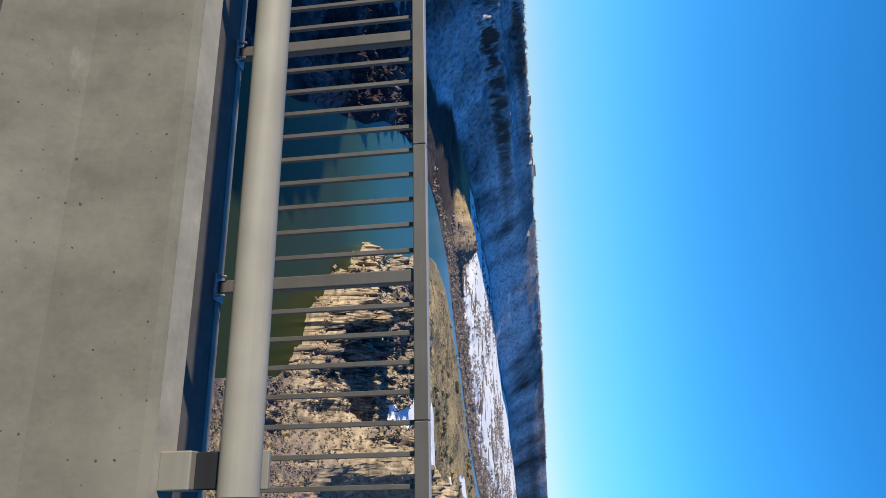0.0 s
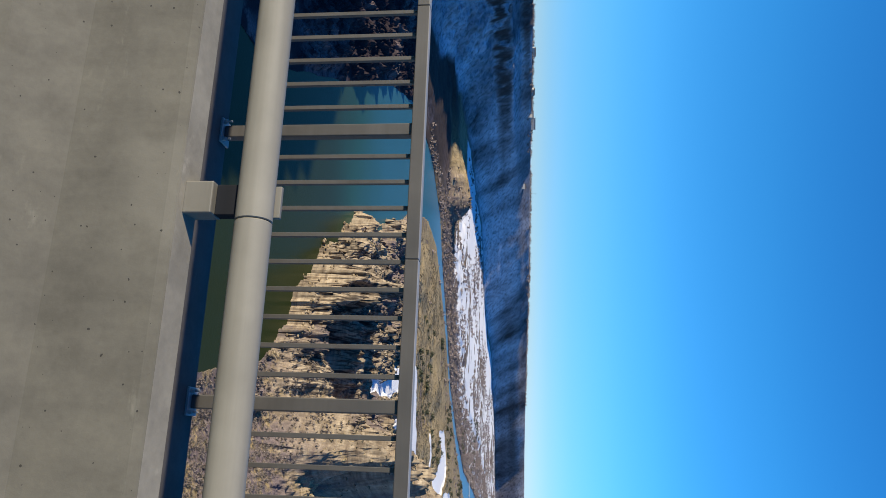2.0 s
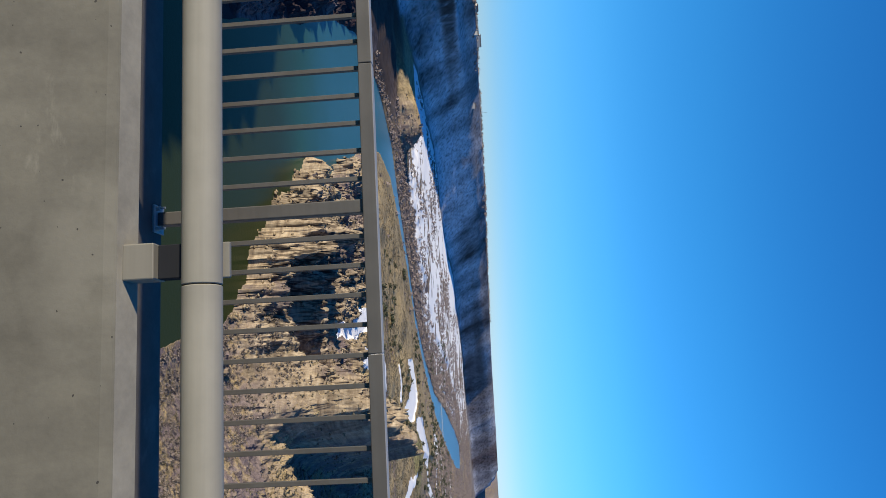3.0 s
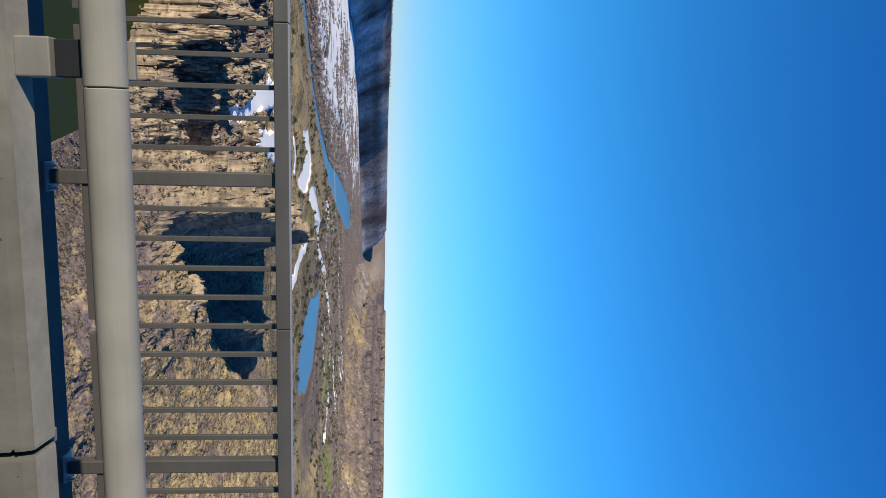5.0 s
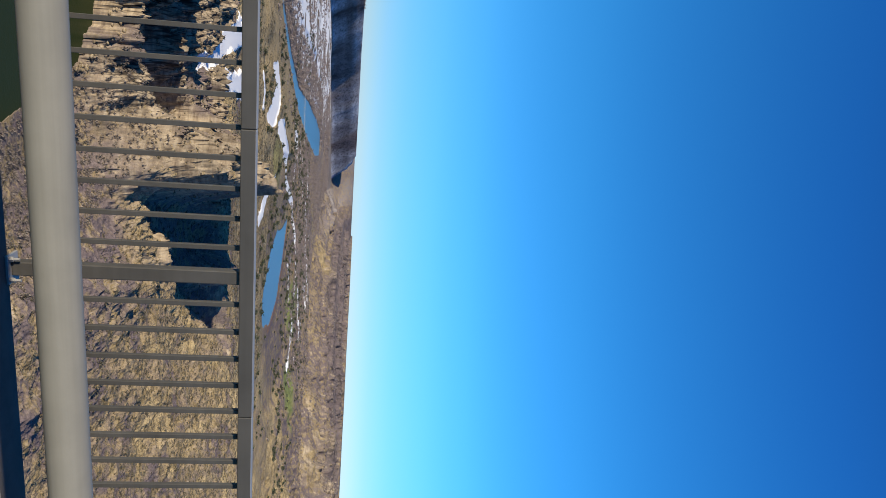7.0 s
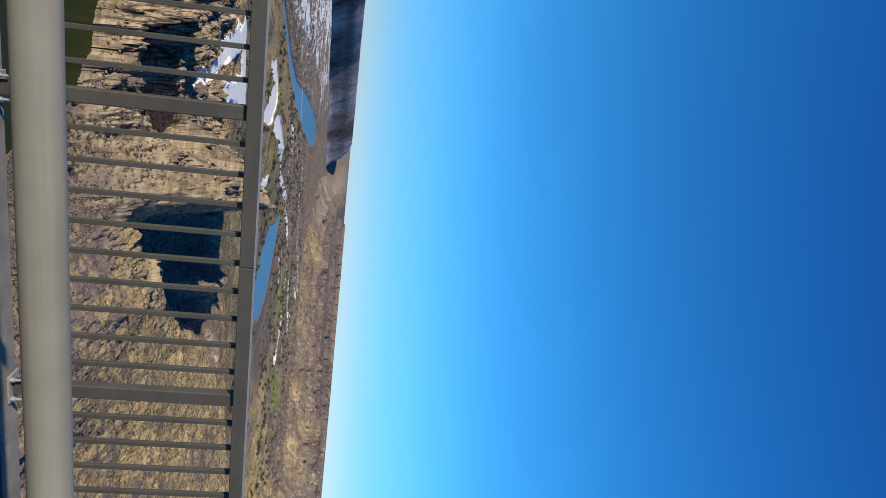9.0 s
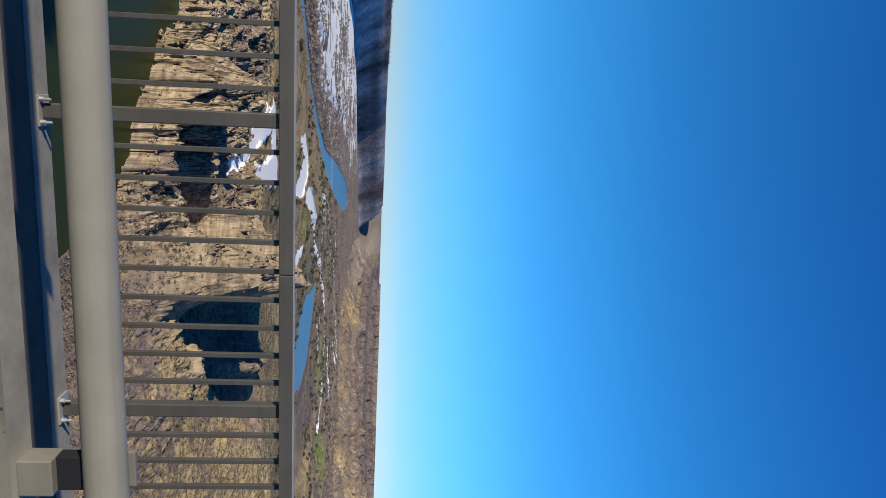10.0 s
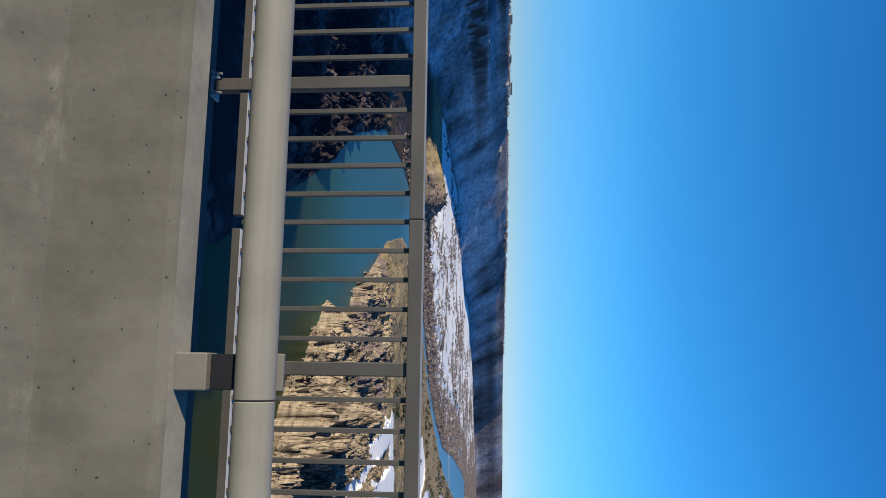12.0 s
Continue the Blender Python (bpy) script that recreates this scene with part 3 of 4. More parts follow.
    cliff = ramp(nt, noise_of(nt, mv.outputs[0], 1.0, 6, 0.75), [(0.40, (0.055, 0.048, 0.05)), (0.5, (0.15, 0.13, 0.122)), (0.62, (0.30, 0.255, 0.205))])
    # level beds of lava, some dark, some worn to tan
    ml = node(nt, "ShaderNodeMapping", Scale=(0.0035, 0.0035, 0.13))
    nt.links.new(p, ml.inputs[0])
    cliff = mix(nt, 0.85, cliff, ramp(nt, noise_of(nt, ml.outputs[0], 1.0, 5, 0.7), [(0.40, (0.28, 0.26, 0.28)), (0.5, (0.85, 0.82, 0.8)), (0.62, (1.15, 1.08, 1.0))]), "MULTIPLY")
    rock = mix(nt, smooth_step(nt, attr("crag"), 1.0, 1.3), rock, cliff)
    # near-black for rock here and grass below carries the south side's shade
    rock = mix(nt, attr("south_shade"), rock, ramp(nt, n_fine, [(0.3, (0.014, 0.011, 0.014)), (0.7, (0.05, 0.04, 0.047))]))
    steep = maths(nt, "ADD", nz.outputs[2], maths(nt, "MULTIPLY", maths(nt, "SUBTRACT", n_mid, 0.5), 0.3))
    steep = maths(nt, "SUBTRACT", steep, maths(nt, "MULTIPLY", attr("crag"), 0.22))
    grass = mix(nt, attr("green"), grass, ramp(nt, n_mid, [(0.3, (0.16, 0.18, 0.06)), (0.7, (0.27, 0.31, 0.11))]))
    grass = mix(nt, attr("reed"), grass, (0.34, 0.18, 0.08))
    grass = mix(nt, attr("south_shade"), grass, (0.03, 0.02, 0.026))
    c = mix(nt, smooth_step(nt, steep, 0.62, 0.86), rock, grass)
    # one mauve tint for brush, scree, the ravine's painted shade and far haze
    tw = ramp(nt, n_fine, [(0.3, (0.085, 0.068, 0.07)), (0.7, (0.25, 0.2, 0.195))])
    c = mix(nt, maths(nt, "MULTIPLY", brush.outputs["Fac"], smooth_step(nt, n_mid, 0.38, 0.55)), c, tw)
    c = mix(nt, 1.0, c, (0.8, 0.79, 0.79), "MULTIPLY")
    sn = maths(nt, "MULTIPLY", snow.outputs["Fac"], smooth_step(nt, nz.outputs[2], 0.4, 0.72))
    speck = maths(nt, "ADD", maths(nt, "MULTIPLY", maths(nt, "SUBTRACT", n_mid, 0.5), 0.9), maths(nt, "MULTIPLY", maths(nt, "SUBTRACT", n_fine, 0.5), 0.6))
    sn = smooth_step(nt, maths(nt, "ADD", sn, speck), 0.40, 0.56)
    c = mix(nt, sn, c, (0.88, 0.87, 0.83))
    # snow dust and painted haze share one pale mix
    rime_haze = maths(nt, "MULTIPLY", maths(nt, "MULTIPLY", attr("frost_haze"), smooth_step(nt, nz.outputs[2], 0.35, 0.8)), smooth_step(nt, maths(nt, "ADD", n_mid, maths(nt, "MULTIPLY", n_fine, 0.5)), 0.4, 0.9))
    c = mix(nt, rime_haze, c, (0.62, 0.64, 0.68))
    nt.links.new(c, b.inputs["Base Color"])
    bump(nt, b, maths(nt, "ADD", n_fine, maths(nt, "MULTIPLY", n_mid, 0.6)), 0.4, 0.9)
    return m


M_ground = ground_material()
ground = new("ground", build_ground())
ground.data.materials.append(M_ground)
tagged(ground, "tan and brown canyon floor and basaltic walls with patches of snow, south side shade-tinted", "canyon ground", kind="structure")

# the river and pond share one level
m_w, nt_w, b_w = mat("river_water", 0.28)
pw = position(nt_w)
sep_w = nt_w.nodes.new("ShaderNodeSeparateXYZ")
nt_w.links.new(pw, sep_w.inputs[0])
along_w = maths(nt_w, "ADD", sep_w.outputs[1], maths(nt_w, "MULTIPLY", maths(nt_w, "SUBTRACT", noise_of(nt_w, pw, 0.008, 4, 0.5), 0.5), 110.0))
# dark olive nearest, teal further along, blue beyond about 1.3 km
water_hue = ramp(nt_w, smooth_step(nt_w, along_w, 500.0, 740.0), [(0.0, (0.028, 0.04, 0.013)), (0.4, (0.03, 0.08, 0.05)), (1.0, (0.035, 0.117, 0.138))])
water_hue = mix(nt_w, smooth_step(nt_w, sep_w.outputs[1], 1000.0, 1300.0), water_hue, (0.11, 0.25, 0.36))
nt_w.links.new(water_hue, b_w.inputs["Base Color"])
b_w.inputs["IOR"].default_value = 1.12
b_w.inputs["Specular IOR Level"].default_value = 0.3
bump(nt_w, b_w, noise_of(nt_w, pw, 0.5, 5, 0.65), 0.25, 0.3)
bm = bmesh.new()
vs = [bm.verts.new(v) for v in ((-900, -1500, WATER_Z), (800, -1500, WATER_Z), (800, 3600, WATER_Z), (-900, 3600, WATER_Z))]
bm.faces.new(vs)
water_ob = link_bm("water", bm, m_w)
tagged(water_ob, "teal green river water in the canyon", "river", kind="structure")


# ---- brush and trees ----
def scatter_mesh(name, pts, size, squash, template, material, seed):
    """One mesh of many copies of a small template, turned and sized at random."""
    rng = np.random.default_rng(seed)
    tv, tf = template
    n = len(pts)
    a = rng.uniform(0, 2 * np.pi, n)
    sc = size * rng.uniform(0.55, 1.35, n)
    ca, sa = np.cos(a) * sc, np.sin(a) * sc
    v = np.empty((n, len(tv), 3), np.float32)
    jit = tv[None] * (1 + 0.35 * (rng.random((n, len(tv), 1)) - 0.5))
    v[:, :, 0] = jit[:, :, 0] * ca[:, None] - jit[:, :, 1] * sa[:, None] + pts[:, None, 0]
    v[:, :, 1] = jit[:, :, 0] * sa[:, None] + jit[:, :, 1] * ca[:, None] + pts[:, None, 1]
    v[:, :, 2] = jit[:, :, 2] * (sc * squash)[:, None] + pts[:, None, 2]
    f = (tf[None] + (np.arange(n) * len(tv))[:, None, None]).reshape(-1, 3)
    me = bpy.data.meshes.new(name)
    me.vertices.add(n * len(tv))
    me.vertices.foreach_set("co", v.ravel())
    me.loops.add(f.size)
    me.loops.foreach_set("vertex_index", f.ravel().astype(np.int32))
    me.polygons.add(len(f))
    me.polygons.foreach_set("loop_start", np.arange(0, f.size, 3, dtype=np.int32))
    me.update(calc_edges=True)
    me.materials.append(material)
    return new(name, me)


def clump_template(n, spread, leaf, seed):
    """A loose crown: many small triangles in an uneven dome, thinner at its edge."""
    rng = np.random.default_rng(seed)
    v, f = [], []
    for i in range(n):
        d = rng.normal(size=3)
        d /= np.linalg.norm(d)
        d[2] = abs(d[2])
        c = d * spread * rng.random() ** 0.45 * rng.uniform(0.7, 1.1)
        for k in range(3):
            v.append(c + rng.normal(size=3) * leaf)
        f.append((3 * i, 3 * i + 1, 3 * i + 2))
    return np.array(v, np.float32), np.array(f)


def ground_points(n, test, seed, x0, x1, y0, y1, sink=0.2):
    rng = np.random.default_rng(seed)
    x, y = rng.uniform(x0, x1, n), rng.uniform(y0, y1, n)
    h, water, s, nn = ground_height(x, y)
    keep = test(x, y, h, water, s, nn, rng.random(n))
    return np.stack([x, y, h - sink], 1)[keep]


def leaf_material(name, a, b2):
    m, nt, b = mat(name, 0.9)
    g = nt.nodes.new("ShaderNodeNewGeometry")
    c = ramp(nt, g.outputs["Random Per Island"], [(0.0, a), (1.0, b2)])
    nt.links.new(c, b.inputs["Base Color"])
    return m


M_twig = leaf_material("bare_brush", (0.125, 0.104, 0.1), (0.24, 0.195, 0.182))
M_sage = leaf_material("dry_sage", (0.06, 0.053, 0.038), (0.17, 0.142, 0.09))
M_shore = leaf_material("pale_bare_brush", (0.115, 0.095, 0.083), (0.25, 0.205, 0.17))
M_juniper = leaf_material("juniper_green", (0.025, 0.035, 0.018), (0.07, 0.075, 0.04))
T_bush = clump_template(34, 0.9, 0.26, 5)
T_sage = clump_template(18, 0.85, 0.34, 15)
T_far = clump_template(14, 0.9, 0.42, 6)
T_tree = clump_template(60, 0.95, 0.20, 7)

pts = ground_points(26000, lambda x, y, h, w, s, nn, r: (w > 1) & (w < 62) & (y < 440 + 45 * ((x > -104) & (x < -20))) & (r < 0.7) & (x > -150), 1, -150, 260, 240, 485)
tagged(scatter_mesh("shore_brush", pts, 1.25, 1.1, T_bush, M_shore, 1), "grey-brown bare brush along the river bank", "brush", kind="stuff")
pts = ground_points(64000, lambda x, y, h, w, s, nn, r: (x > -172 - 0.5 * (y - 380)) & (w > 20) & (s < 0) & (nn < 60) & (SNOWFIELD(x, y) < 0.05) & (np.maximum(fbm(x, y, 60, 4, 0.6, 97), fbm(x - 0.45 * y, (0.3 * x + 0.9 * y) * 0.15, 17, 4, 0.55, 291) * (x > 0)) + 0.3 * r > 0.6 + 0.06 * (y > 900)), 2, -330, 420, 280, 1380)
tagged(scatter_mesh("sage_brush", pts, 1.3, 0.8, T_sage, M_sage, 2), "dry tan sagebrush on the slopes", "sagebrush", kind="stuff")

def rock_template(seed):
    """A rough boulder: a ball of few faces, pushed in and out."""
    bm = bmesh.new()
    bmesh.ops.create_icosphere(bm, subdivisions=2, radius=1.0)
    rng = np.random.default_rng(seed)
    v = np.array([tuple(q.co) for q in bm.verts], np.float32) * rng.uniform(0.7, 1.15, (len(bm.verts), 1)) * np.array([[1.0, 0.8, 0.75]])
    f = np.array([[q.index for q in fc.verts] for fc in bm.faces])
    bm.free()
    return v.astype(np.float32), f


pts = ground_points(26000, lambda x, y, h, w, s, nn, r: (w > -2.5) & (w < 4) & (x > -215) & (x < -80) & (r < 0.22), 7, -215, -80, 405, 640, -0.4)
tagged(scatter_mesh("shore_rocks", pts, 1.5, 0.7, rock_template(4), M_ground, 7), "tan broken rocks along the river shore", "rocks", kind="stuff")
pts = ground_points(42000, lambda x, y, h, w, s, nn, r: (w > 6) & (s < -8) & (nn < 60) & (fbm(x, y * 0.45, 90, 5, 0.62, 61) + 0.22 * r > 0.68 - 0.10 * (x > 150) + 0.1 * (s > -160)) & (SNOWFIELD(x, y) < 0.05) & (chain(x, y, LAKE) > 110) & ((y > 1900) | ((x > 130) & (y > 1560)) | (r < 0.08) | (side(x, y, [q[:2] for q in RIVER]) > 0)), 3, -800, 950, 1060, 3700)
tagged(scatter_mesh("valley_brush", pts, 2.9, 1.0, T_far, M_twig, 3), "bare brown trees and brush on the valley floor", "brush", kind="stuff")
pts = ground_points(32000, lambda x, y, h, w, s, nn, r: (((y > 1040) & (chain(x, y, SPUR) > 45)) | (x > -172 - 0.5 * (y - 380))) & (w > 1) & (w < np.where(y > 1250, 130, 45)) & (s < 30) & (r < np.where(y < 1040, 0.08, 0.75) * np.where(chain(x, y, LAKE) < 60, 0.06, 1.0) * np.where((y > 700) & (side(x, y, [q[:2] for q in RIVER]) < 0), 0.07, 1.0)), 4, -560, 420, 560, 3000)
tagged(scatter_mesh("river_brush", pts, 3.6, 1.0, T_far, M_twig, 4), "bare brown riverside trees", "brush", kind="stuff")
pts = ground_points(16000, lambda x, y, h, w, s, nn, r: (w > 20) & (h < -8) & (chain(x, y, LAKE) > 40) & (fbm(x, y, 110, 4, 0.6, 301) + 0.25 * r > 0.66), 8, 180, 1500, 1700, 3600)
tagged(scatter_mesh("slope_brush", pts, 3.6, 0.9, T_far, M_twig, 8), "grey-brown brush on the northern canyon slopes", "brush", kind="stuff")
pts = ground_points(3600, lambda x, y, h, w, s, nn, r: (w > 12) & (s < 0) & (nn < 0) & ((x > -120) | (y < 1300)) & (r < 0.6) & (fbm(x, y, 120, 3, 0.5, 151) > 0.47) & (SNOWFIELD(x, y) < 0.3), 5, -220, 760, 860, 2300)
tagged(scatter_mesh("juniper_trees", pts, 5.0, 1.1, T_tree, M_juniper, 5), "dark green juniper trees on the valley floor", "juniper", kind="stuff")
pts = ground_points(26000, lambda x, y, h, w, s, nn, r: (s > 45) & (s < 420) & (h > 4) & (y > 950) & (fbm(x, y, 160, 3, 0.6, 161) + 0.3 * r > 0.58), 6, -1500, 400, 300, 4300, 0.6)
tagged(scatter_mesh("rim_trees", pts, 5.0, 1.0, T_far, M_twig, 6), "bare trees and scrub along the canyon rim", "trees", kind="stuff")


# ---- buildings and a mast on the far rim ----
M_wall = painted("pale_siding", (0.42, 0.40, 0.37), 0.8)
M_roof = painted("dark_roofing", (0.10, 0.09, 0.085), 0.85)


def make_house(w, d, h, pitch):
    ob = empty("house")
    part("wall", box(bmesh.new(), -w / 2, w / 2, -d / 2, d / 2, -6, h, 0.05), M_wall, ob)
    bm = bmesh.new()
    a = [bm.verts.new(v) for v in ((-w / 2 - 0.6, -d / 2 - 0.6, h), (-w / 2 - 0.6, d / 2 + 0.6, h), (-w / 2 - 0.6, 0, h + pitch))]
    b2 = [bm.verts.new((w / 2 + 0.6, v.co.y, v.co.z)) for v in a]
    bm.faces.new(a)
    bm.faces.new(b2[::-1])
    for i in range(3):
        j = (i + 1) % 3
        bm.faces.new((a[i], b2[i], b2[j], a[j]))
    bmesh.ops.recalc_face_normals(bm, faces=bm.faces)
    part("roof", bm, M_roof, ob)
    return ob


def rim_z(x, y):
    return float(ground_height(np.array([float(x)]), np.array([float(y)]))[0][0])


for hx, hy, w, d, h, pt, turn in ((-893, 1985, 34, 16, 11, 2.0, 30), (-870, 1880, 18, 12, 6, 3.0, 10), (-915, 1830, 20, 12, 6, 3.5, 60), (-800, 2260, 16, 11, 6, 3.0, 20), (-960, 1700, 22, 12, 7, 3.0, 40)):
    hs = make_house(w, d, h, pt)
    hx -= 75
    hs.matrix_world = pose(hx, hy, rim_z(hx, hy), 0, 0, turn)
    tagged(hs, "pale house with a dark roof on the canyon rim", "house", "rim houses")
bm = bmesh.new()
bmesh.ops.create_cone(bm, cap_ends=True, segments=8, radius1=0.7, radius2=0.25, depth=26, matrix=pose(0, 0, 11))
mast = link_bm("antenna_mast", bm, M_roof)
mast.matrix_world = pose(-875, 2330, rim_z(-875, 2330))
tagged(mast, "thin dark antenna mast on the far canyon rim", "mast")


# a low footbridge over the far river
M_plank = concrete("pale_footbridge_deck", (0.55, 0.53, 0.5), False)
foot = empty("footbridge", pose(120, 2088, WATER_Z, 0, 0, math.degrees(math.atan2(31, 174))))
part("deck", box(bmesh.new(), -92, 92, -1.5, 1.5, 1.4, 1.9, 0.05), M_plank, foot)
for side_y in (-1.4, 1.4):
    part("handrail", box(bmesh.new(), -92, 92, side_y - 0.06, side_y + 0.06, 2.8, 2.95, 0.02), M_plank, foot)
for i in range(9):
    part("pier", box(bmesh.new(), -89 + 22 * i, -87 + 22 * i, -1.2, 1.2, -4, 1.5, 0.1), M_plank, foot)
for i in range(24):
    for side_y in (-1.4, 1.4):
        part("baluster", box(bmesh.new(), -91.9 + 8 * i, -91.7 + 8 * i, side_y - 0.05, side_y + 0.05, 1.8, 2.85), M_plank, foot)
tagged(foot, "long low pale footbridge across the blue river", "footbridge")


# ---- bridge deck ----
deck = link_bm("road", box(bmesh.new(), X_MIN, X_MAX, -9.0, 2.46, -0.55, -0.02), M_asphalt)
tagged(deck, "dark asphalt road deck of the bridge", "road", kind="structure")
walkway = link_bm("walkway", box(bmesh.new(), X_MIN, X_MAX, 2.46, 5.055, -0.5, 0.0), M_walk)
# sunlit margin of the walkway, added as paler strips
sunlit_edge = link_bm("sunlit_edge", box(bmesh.new(), -157.0, -120.0, 5.0, 5.27, -0.6, 0.005, 0.004), M_sunlit_edge)
tagged(sunlit_edge, "concrete edge strip where the walkway widens, coloured pale for sunlight", "edge strip", kind="structure")
sunlit_edge_south = link_bm("sunlit_edge", box(bmesh.new(), -20.0, X_MAX, 5.0, 5.10, -0.6, 0.005, 0.004), M_sunlit_edge)
tagged(sunlit_edge_south, "concrete edge strip where the walkway widens, coloured pale for sunlight", "edge strip", kind="structure")
tagged(walkway, "grey concrete walkway along the bridge edge", "walkway", kind="structure")

# concrete parapet in cast lengths, with open joints between them
SEG = 6.102
TOP = 0.865
PROFILE = [(2.50, -0.02), (2.53, 0.075), (2.733, 0.33), (2.782, 0.80), (2.796, 0.838), (2.804, 0.846), (2.942, TOP + 0.002), (2.95, TOP - 0.008), (2.95, 0.0), (2.95, -0.02)]
first = None
# the joints stray a little from an even spacing
STRAY = {-28: 0.11, -3: 0.05, -7: -0.03, -29: -0.02}
for k in range(-42, 10):
    x, x_end = (1.42 + SEG * q + STRAY.get(q, 0.0) for q in (k, k + 1))
    fit = Matrix.Diagonal(((x_end - x) / SEG, 1, 1, 1))
    if first is None:
        first = empty("barrier_segment")
        part("body", extruded(PROFILE[:3] + [(2.7795, 0.775), (2.95, 0.775)] + PROFILE[-2:], 0.014, SEG - 0.014, 0.016), M_barrier, first)
        coping = part("coping", extruded([(2.7795, 0.775)] + PROFILE[3:8] + [(2.95, 0.775)], 0.014, SEG - 0.014, 0.016), M_barrier, first, "top edge of the barrier, coloured paler for sunlight")
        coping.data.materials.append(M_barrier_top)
        # upward faces take the sun-brightened concrete
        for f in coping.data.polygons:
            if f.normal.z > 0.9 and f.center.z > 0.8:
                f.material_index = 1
        part("joint_plate", box(bmesh.new(), SEG - 0.03, SEG + 0.03, 2.952, 3.0, 0.79, 0.85, 0.004), M_post, first, "pale galvanised joint plate")
        part("joint_filler", extruded([(2.58, 0.0), (2.79, 0.34), (2.83, 0.79), (2.91, 0.79), (2.91, 0.0)], SEG - 0.013, SEG + 0.013), M_dark, first, "dark compressed joint filler")
        tagged(first, "grey cast concrete bridge barrier length with pitted face", "barrier", "barrier lengths")
        first.matrix_world = pose(x, 0, 0)
    else:
        copy_thing(first, pose(x, 0, 0) @ fit)

# pipe rail on short posts
MODULE = 3.05


def tube(r, x0, x1, n=28, wall=0.0):
    bm = bmesh.new()
    rings = []
    for xx, rr in ((x0, r * 0.93), (x0 + 0.004, r), (x1 - 0.004, r), (x1, r * 0.93)):
        rings.append([bm.verts.new((xx, rr * math.cos(2 * math.pi * i / n), rr * math.sin(2 * math.pi * i / n))) for i in range(n)])
    for a, b2 in zip(rings, rings[1:]):
        for i in range(n):
            f = bm.faces.new((a[i], a[(i + 1) % n], b2[(i + 1) % n], b2[i]))
            f.smooth = True
    for r in rings:
        for i in range(n):
            bm.edges.get((r[i], r[(i + 1) % n])).smooth = False
    bm.faces.new(rings[0][::-1])
    bm.faces.new(rings[-1])
    bmesh.ops.recalc_face_normals(bm, faces=bm.faces)
    return bm


def make_rail_post():
    ob = empty("rail_post")
    bm = box(bmesh.new(), -0.088, 0.064, -0.03, 0.085, TOP - 0.015, TOP + 0.118, 0.006)
    part("pedestal", bm, M_post, ob)
    # stem coloured dark in place of shade
    bm = box(bmesh.new(), -0.084, 0.06, 0.012, 0.08, TOP + 0.118, PIPE_Z - 0.03, 0.004)
    part("stem", bm, M_dark, ob, "steel stem under the pipe, darkened for its shade")
    bm = box(bmesh.new(), -0.088, 0.064, 0.05, 0.075, PIPE_Z - 0.03, PIPE_Z + 0.098, 0.004)
    part("back_plate", bm, M_post, ob)
    return ob


n0, n1 = int((X_MIN + 0.09) / MODULE) - 0, int((X_MAX + 0.09) / MODULE)
pipe_first = post_first = None
for n in range(n0, n1):
    xs = -0.0895 + MODULE * n
    if pipe_first is None:
        pipe_first = link_bm("rail_pipe", tube(PIPE_R, 0.0018, MODULE - 0.0018), M_pipe)
        tagged(pipe_first, "cream painted round steel pipe rail length", "pipe rail", "pipe rail lengths")
        pipe_first.matrix_world = pose(xs, PIPE_Y, PIPE_Z)
        post_first = make_rail_post()
        tagged(post_first, "beige painted rail post on the concrete barrier", "rail post", "rail posts")
        post_first.matrix_world = pose(xs - 0.10, PIPE_Y, 0)
    else:
        copy_thing(pipe_first, pose(xs, PIPE_Y, PIPE_Z))
        copy_thing(post_first, pose(xs - 0.10, PIPE_Y, 0))

# outer fence: one panel a post apart
PITCH = 2.0867


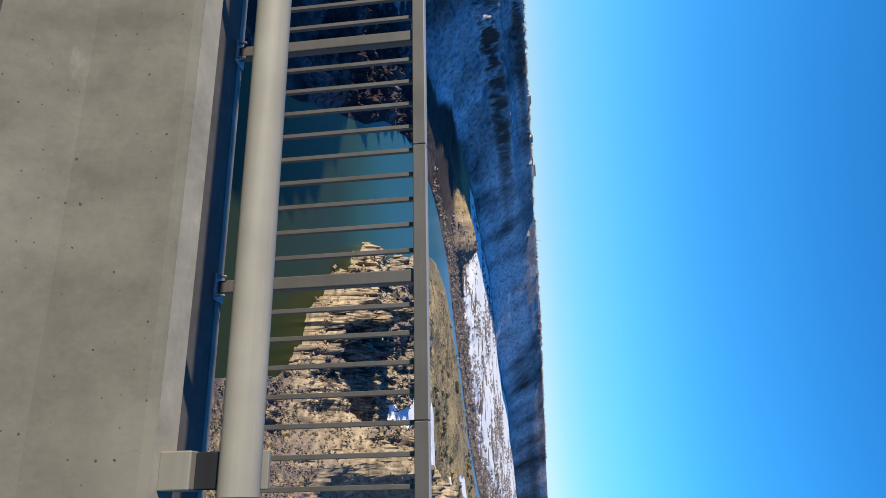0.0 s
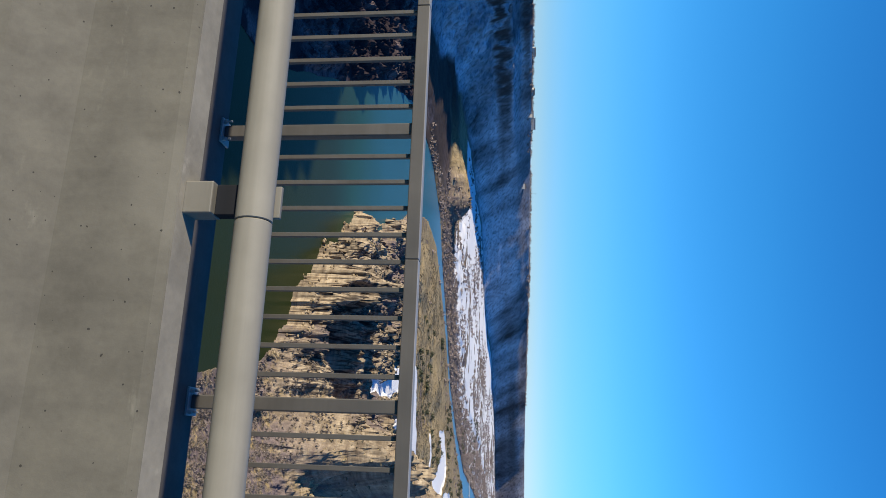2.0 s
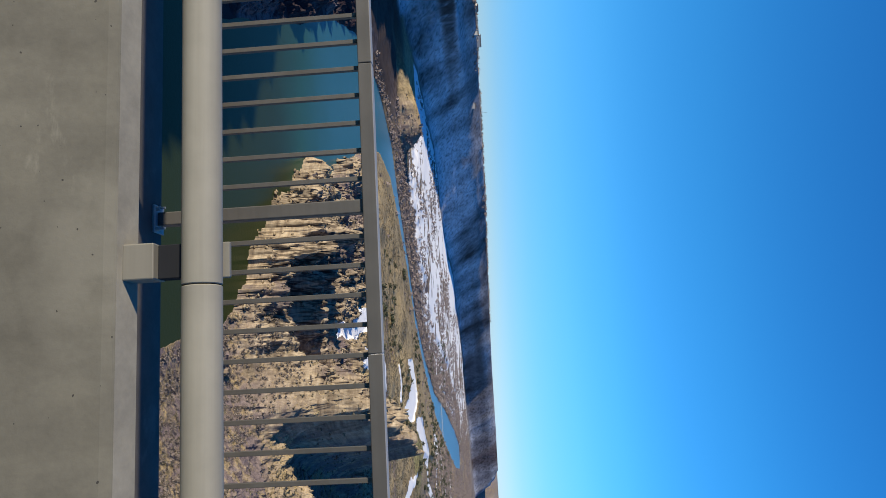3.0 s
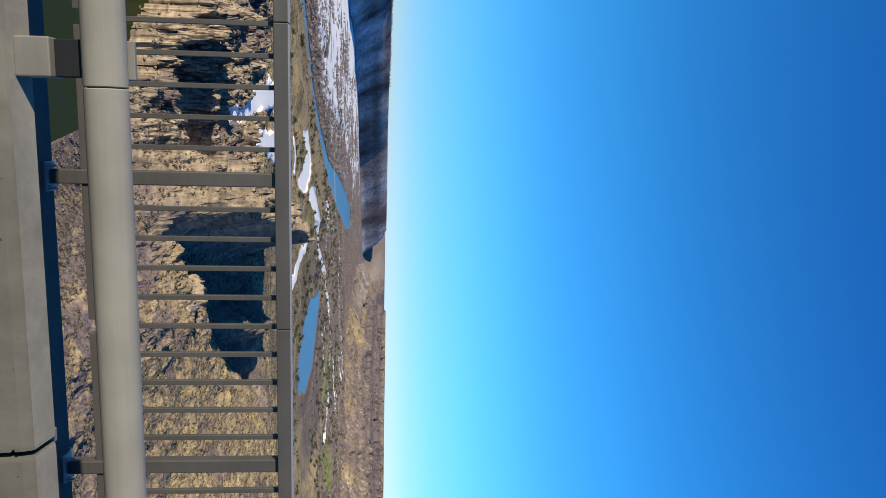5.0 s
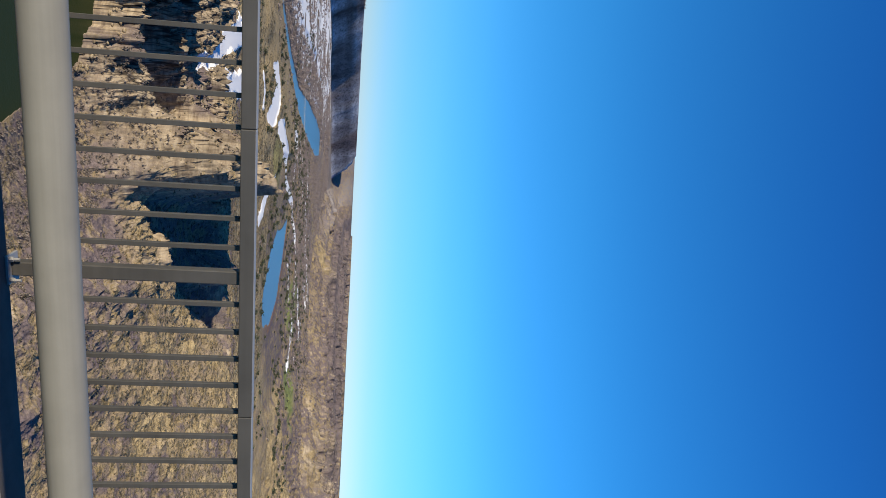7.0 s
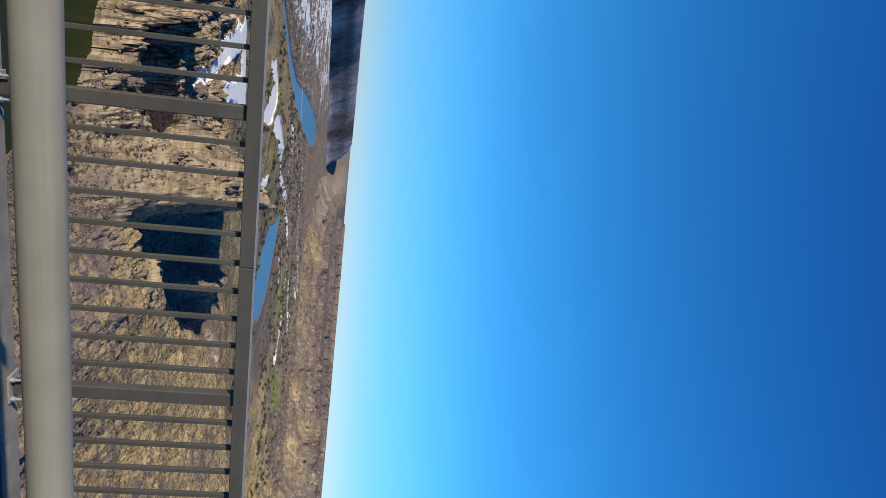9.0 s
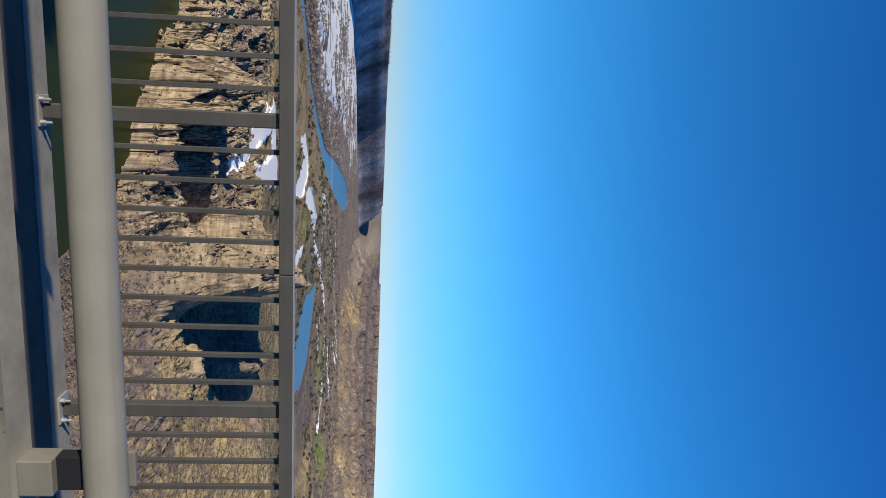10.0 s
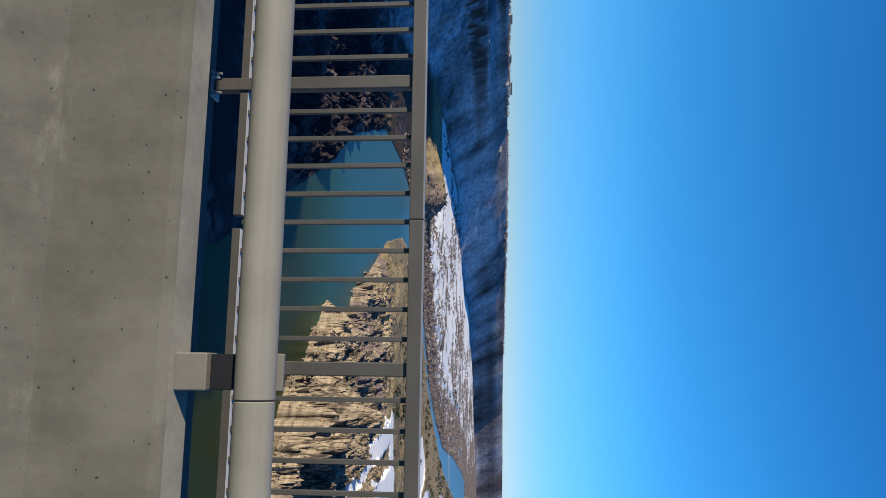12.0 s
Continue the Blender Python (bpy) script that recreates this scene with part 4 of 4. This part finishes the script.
def make_panel():
    ob = empty("fence_panel")
    bm = box(bmesh.new(), -PITCH / 2 + 0.002, PITCH / 2 - 0.002, -0.05, 0.05, 1.514, 1.613, 0.006)
    rail = part("top_rail", bm, M_steel, ob)
    rail.data.materials.append(M_rail_top_lit)
    # top face coloured pale as if sunlit
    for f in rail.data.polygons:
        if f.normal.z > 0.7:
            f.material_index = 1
    bm = box(bmesh.new(), -PITCH / 2 + 0.05, PITCH / 2 - 0.05, 0.015, 0.085, 0.215, 0.277, 0.004)
    low_rail = part("bottom_rail", bm, M_steel, ob)
    low_rail.data.materials.append(M_low_rail_top_lit)
    # pale top stands in for sunlight on the low rail
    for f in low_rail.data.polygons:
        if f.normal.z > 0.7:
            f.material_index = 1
    bm = box(bmesh.new(), -0.049, 0.049, 0.0, 0.085, 0.018, 1.513, 0.008)
    post = part("post", bm, M_steel, ob)
    bm = box(bmesh.new(), -0.10, 0.10, -0.045, 0.11, 0.0, 0.018, 0.003)
    part("base_plate", bm, M_galv, post, "pale galvanised base plate")
    for sx in (-0.074, 0.074):
        bm = bmesh.new()
        bmesh.ops.create_cone(bm, cap_ends=True, segments=6, radius1=0.019, radius2=0.017, depth=0.03, matrix=pose(sx, -0.02, 0.033))
        bmesh.ops.create_cone(bm, cap_ends=True, segments=8, radius1=0.010, radius2=0.009, depth=0.05, matrix=pose(sx, -0.02, 0.06))
        part("bolt", bm, M_galv, post, "pale galvanised anchor bolt")
    me = None
    for i in range(1, 10):
        px = i * PITCH / 10
        if me is None:
            bm = box(bmesh.new(), -0.017, 0.017, -0.017, 0.017, 0.276, 1.516, 0.003)
            pk = part("picket", bm, M_steel, ob)
            me = pk.data
        else:
            pk = new("picket", me)
            pk.parent = ob
        pk.location = (px - (PITCH if px > PITCH / 2 else 0), 0.05, 0)
    return ob


# the fence line wanders outwards and stands a little taller where the walkway widens
LINE_X = (-190, -178, -163, -148, -128, -103, -72, -40, -10, 20)
LINE_DY = (0.0, 0.03, 0.08, 0.19, 0.19, 0.04, -0.05, -0.03, 0.0, 0.0)
LINE_DZ = (1.0, 1.0, 1.015, 1.014, 1.012, 1.0, 1.0, 1.0, 1.0, 1.0)


def fence_y(x):
    return FENCE_Y + float(np.interp(x, LINE_X, LINE_DY))


panel_first = None
panels = {}
for n in range(int((X_MIN - 0.41) / PITCH), int((X_MAX - 0.41) / PITCH)):
    xs = 0.4149 + PITCH * n
    if panel_first is None:
        panel_first = make_panel()
        tagged(panel_first, "weathered grey-brown steel picket fence panel on the walkway edge", "fence panel", "fence panels")
        panel_first.matrix_world = pose(xs, fence_y(xs), 0)
        panels[n] = panel_first
    else:
        panels[n] = copy_thing(panel_first, pose(xs, fence_y(xs), 0, 0, 0, math.degrees(math.atan2(fence_y(xs + 1) - fence_y(xs - 1), 2))) @ Matrix.Diagonal((1, 1, float(np.interp(xs, LINE_X, LINE_DZ)), 1)))


# a few pickets were renewed in bare metal, and one panel carries a rusty stiffener
M_bare = painted("bare_new_metal", (0.33, 0.32, 0.3), 0.5)
M_rust = painted("rusty_angle_steel", (0.26, 0.17, 0.085), 0.75)
for n, slot in ((-82, 3), (-81, -2), (-77, 3), (-48, -4)):
    for child in panels[n].children:
        if child.name.startswith("picket") and abs(child.location.x - slot * PITCH / 10) < 0.03:
            child.data = child.data.copy()
            child.data.materials[0] = M_bare
            child["label"] = "pale bare metal picket"
for n, x0, x1 in ((-81, -1.02, -0.052), (-77, 0.53, 1.02)):
    bm = box(bmesh.new(), x0, x1, 0.0, 0.032, 1.405, 1.448, 0.003)
    box(bm, x0, x1, 0.022, 0.032, 1.446, 1.5135, 0.002)
    part("stiffener", bm, M_rust, panels[n], "rusty brown angle under the top rail")

# white splash on one pipe length
bm = bmesh.new()
rng_s = random.Random(3)
ring_s = []
for i in range(18):
    a = 2 * math.pi * i / 18
    r = 0.5 + 0.5 * rng_s.random()
    u, v = 0.026 * r * math.cos(a) + 0.008 * math.sin(3 * a), 0.016 * r * math.sin(a)
    th = radians(136.4) + v / PIPE_R
    ring_s.append((u, th))
tops = [bm.verts.new((-93.77 + u, PIPE_Y + (PIPE_R + 0.0025) * math.cos(th), PIPE_Z + (PIPE_R + 0.0025) * math.sin(th))) for u, th in ring_s]
lows = [bm.verts.new((-93.77 + u * 1.06, PIPE_Y + (PIPE_R - 0.001) * math.cos(th), PIPE_Z + (PIPE_R - 0.001) * math.sin(th))) for u, th in ring_s]
bm.faces.new(tops)
for i in range(18):
    j = (i + 1) % 18
    bm.faces.new((tops[i], lows[i], lows[j], tops[j]))
bmesh.ops.recalc_face_normals(bm, faces=bm.faces)
splash = link_bm("bird_dropping", bm, painted("chalky_white", (0.78, 0.77, 0.73), 0.8, chip=(0.6, 0.58, 0.5)))
tagged(splash, "dried white bird dropping on the cream pipe rail", "bird dropping")
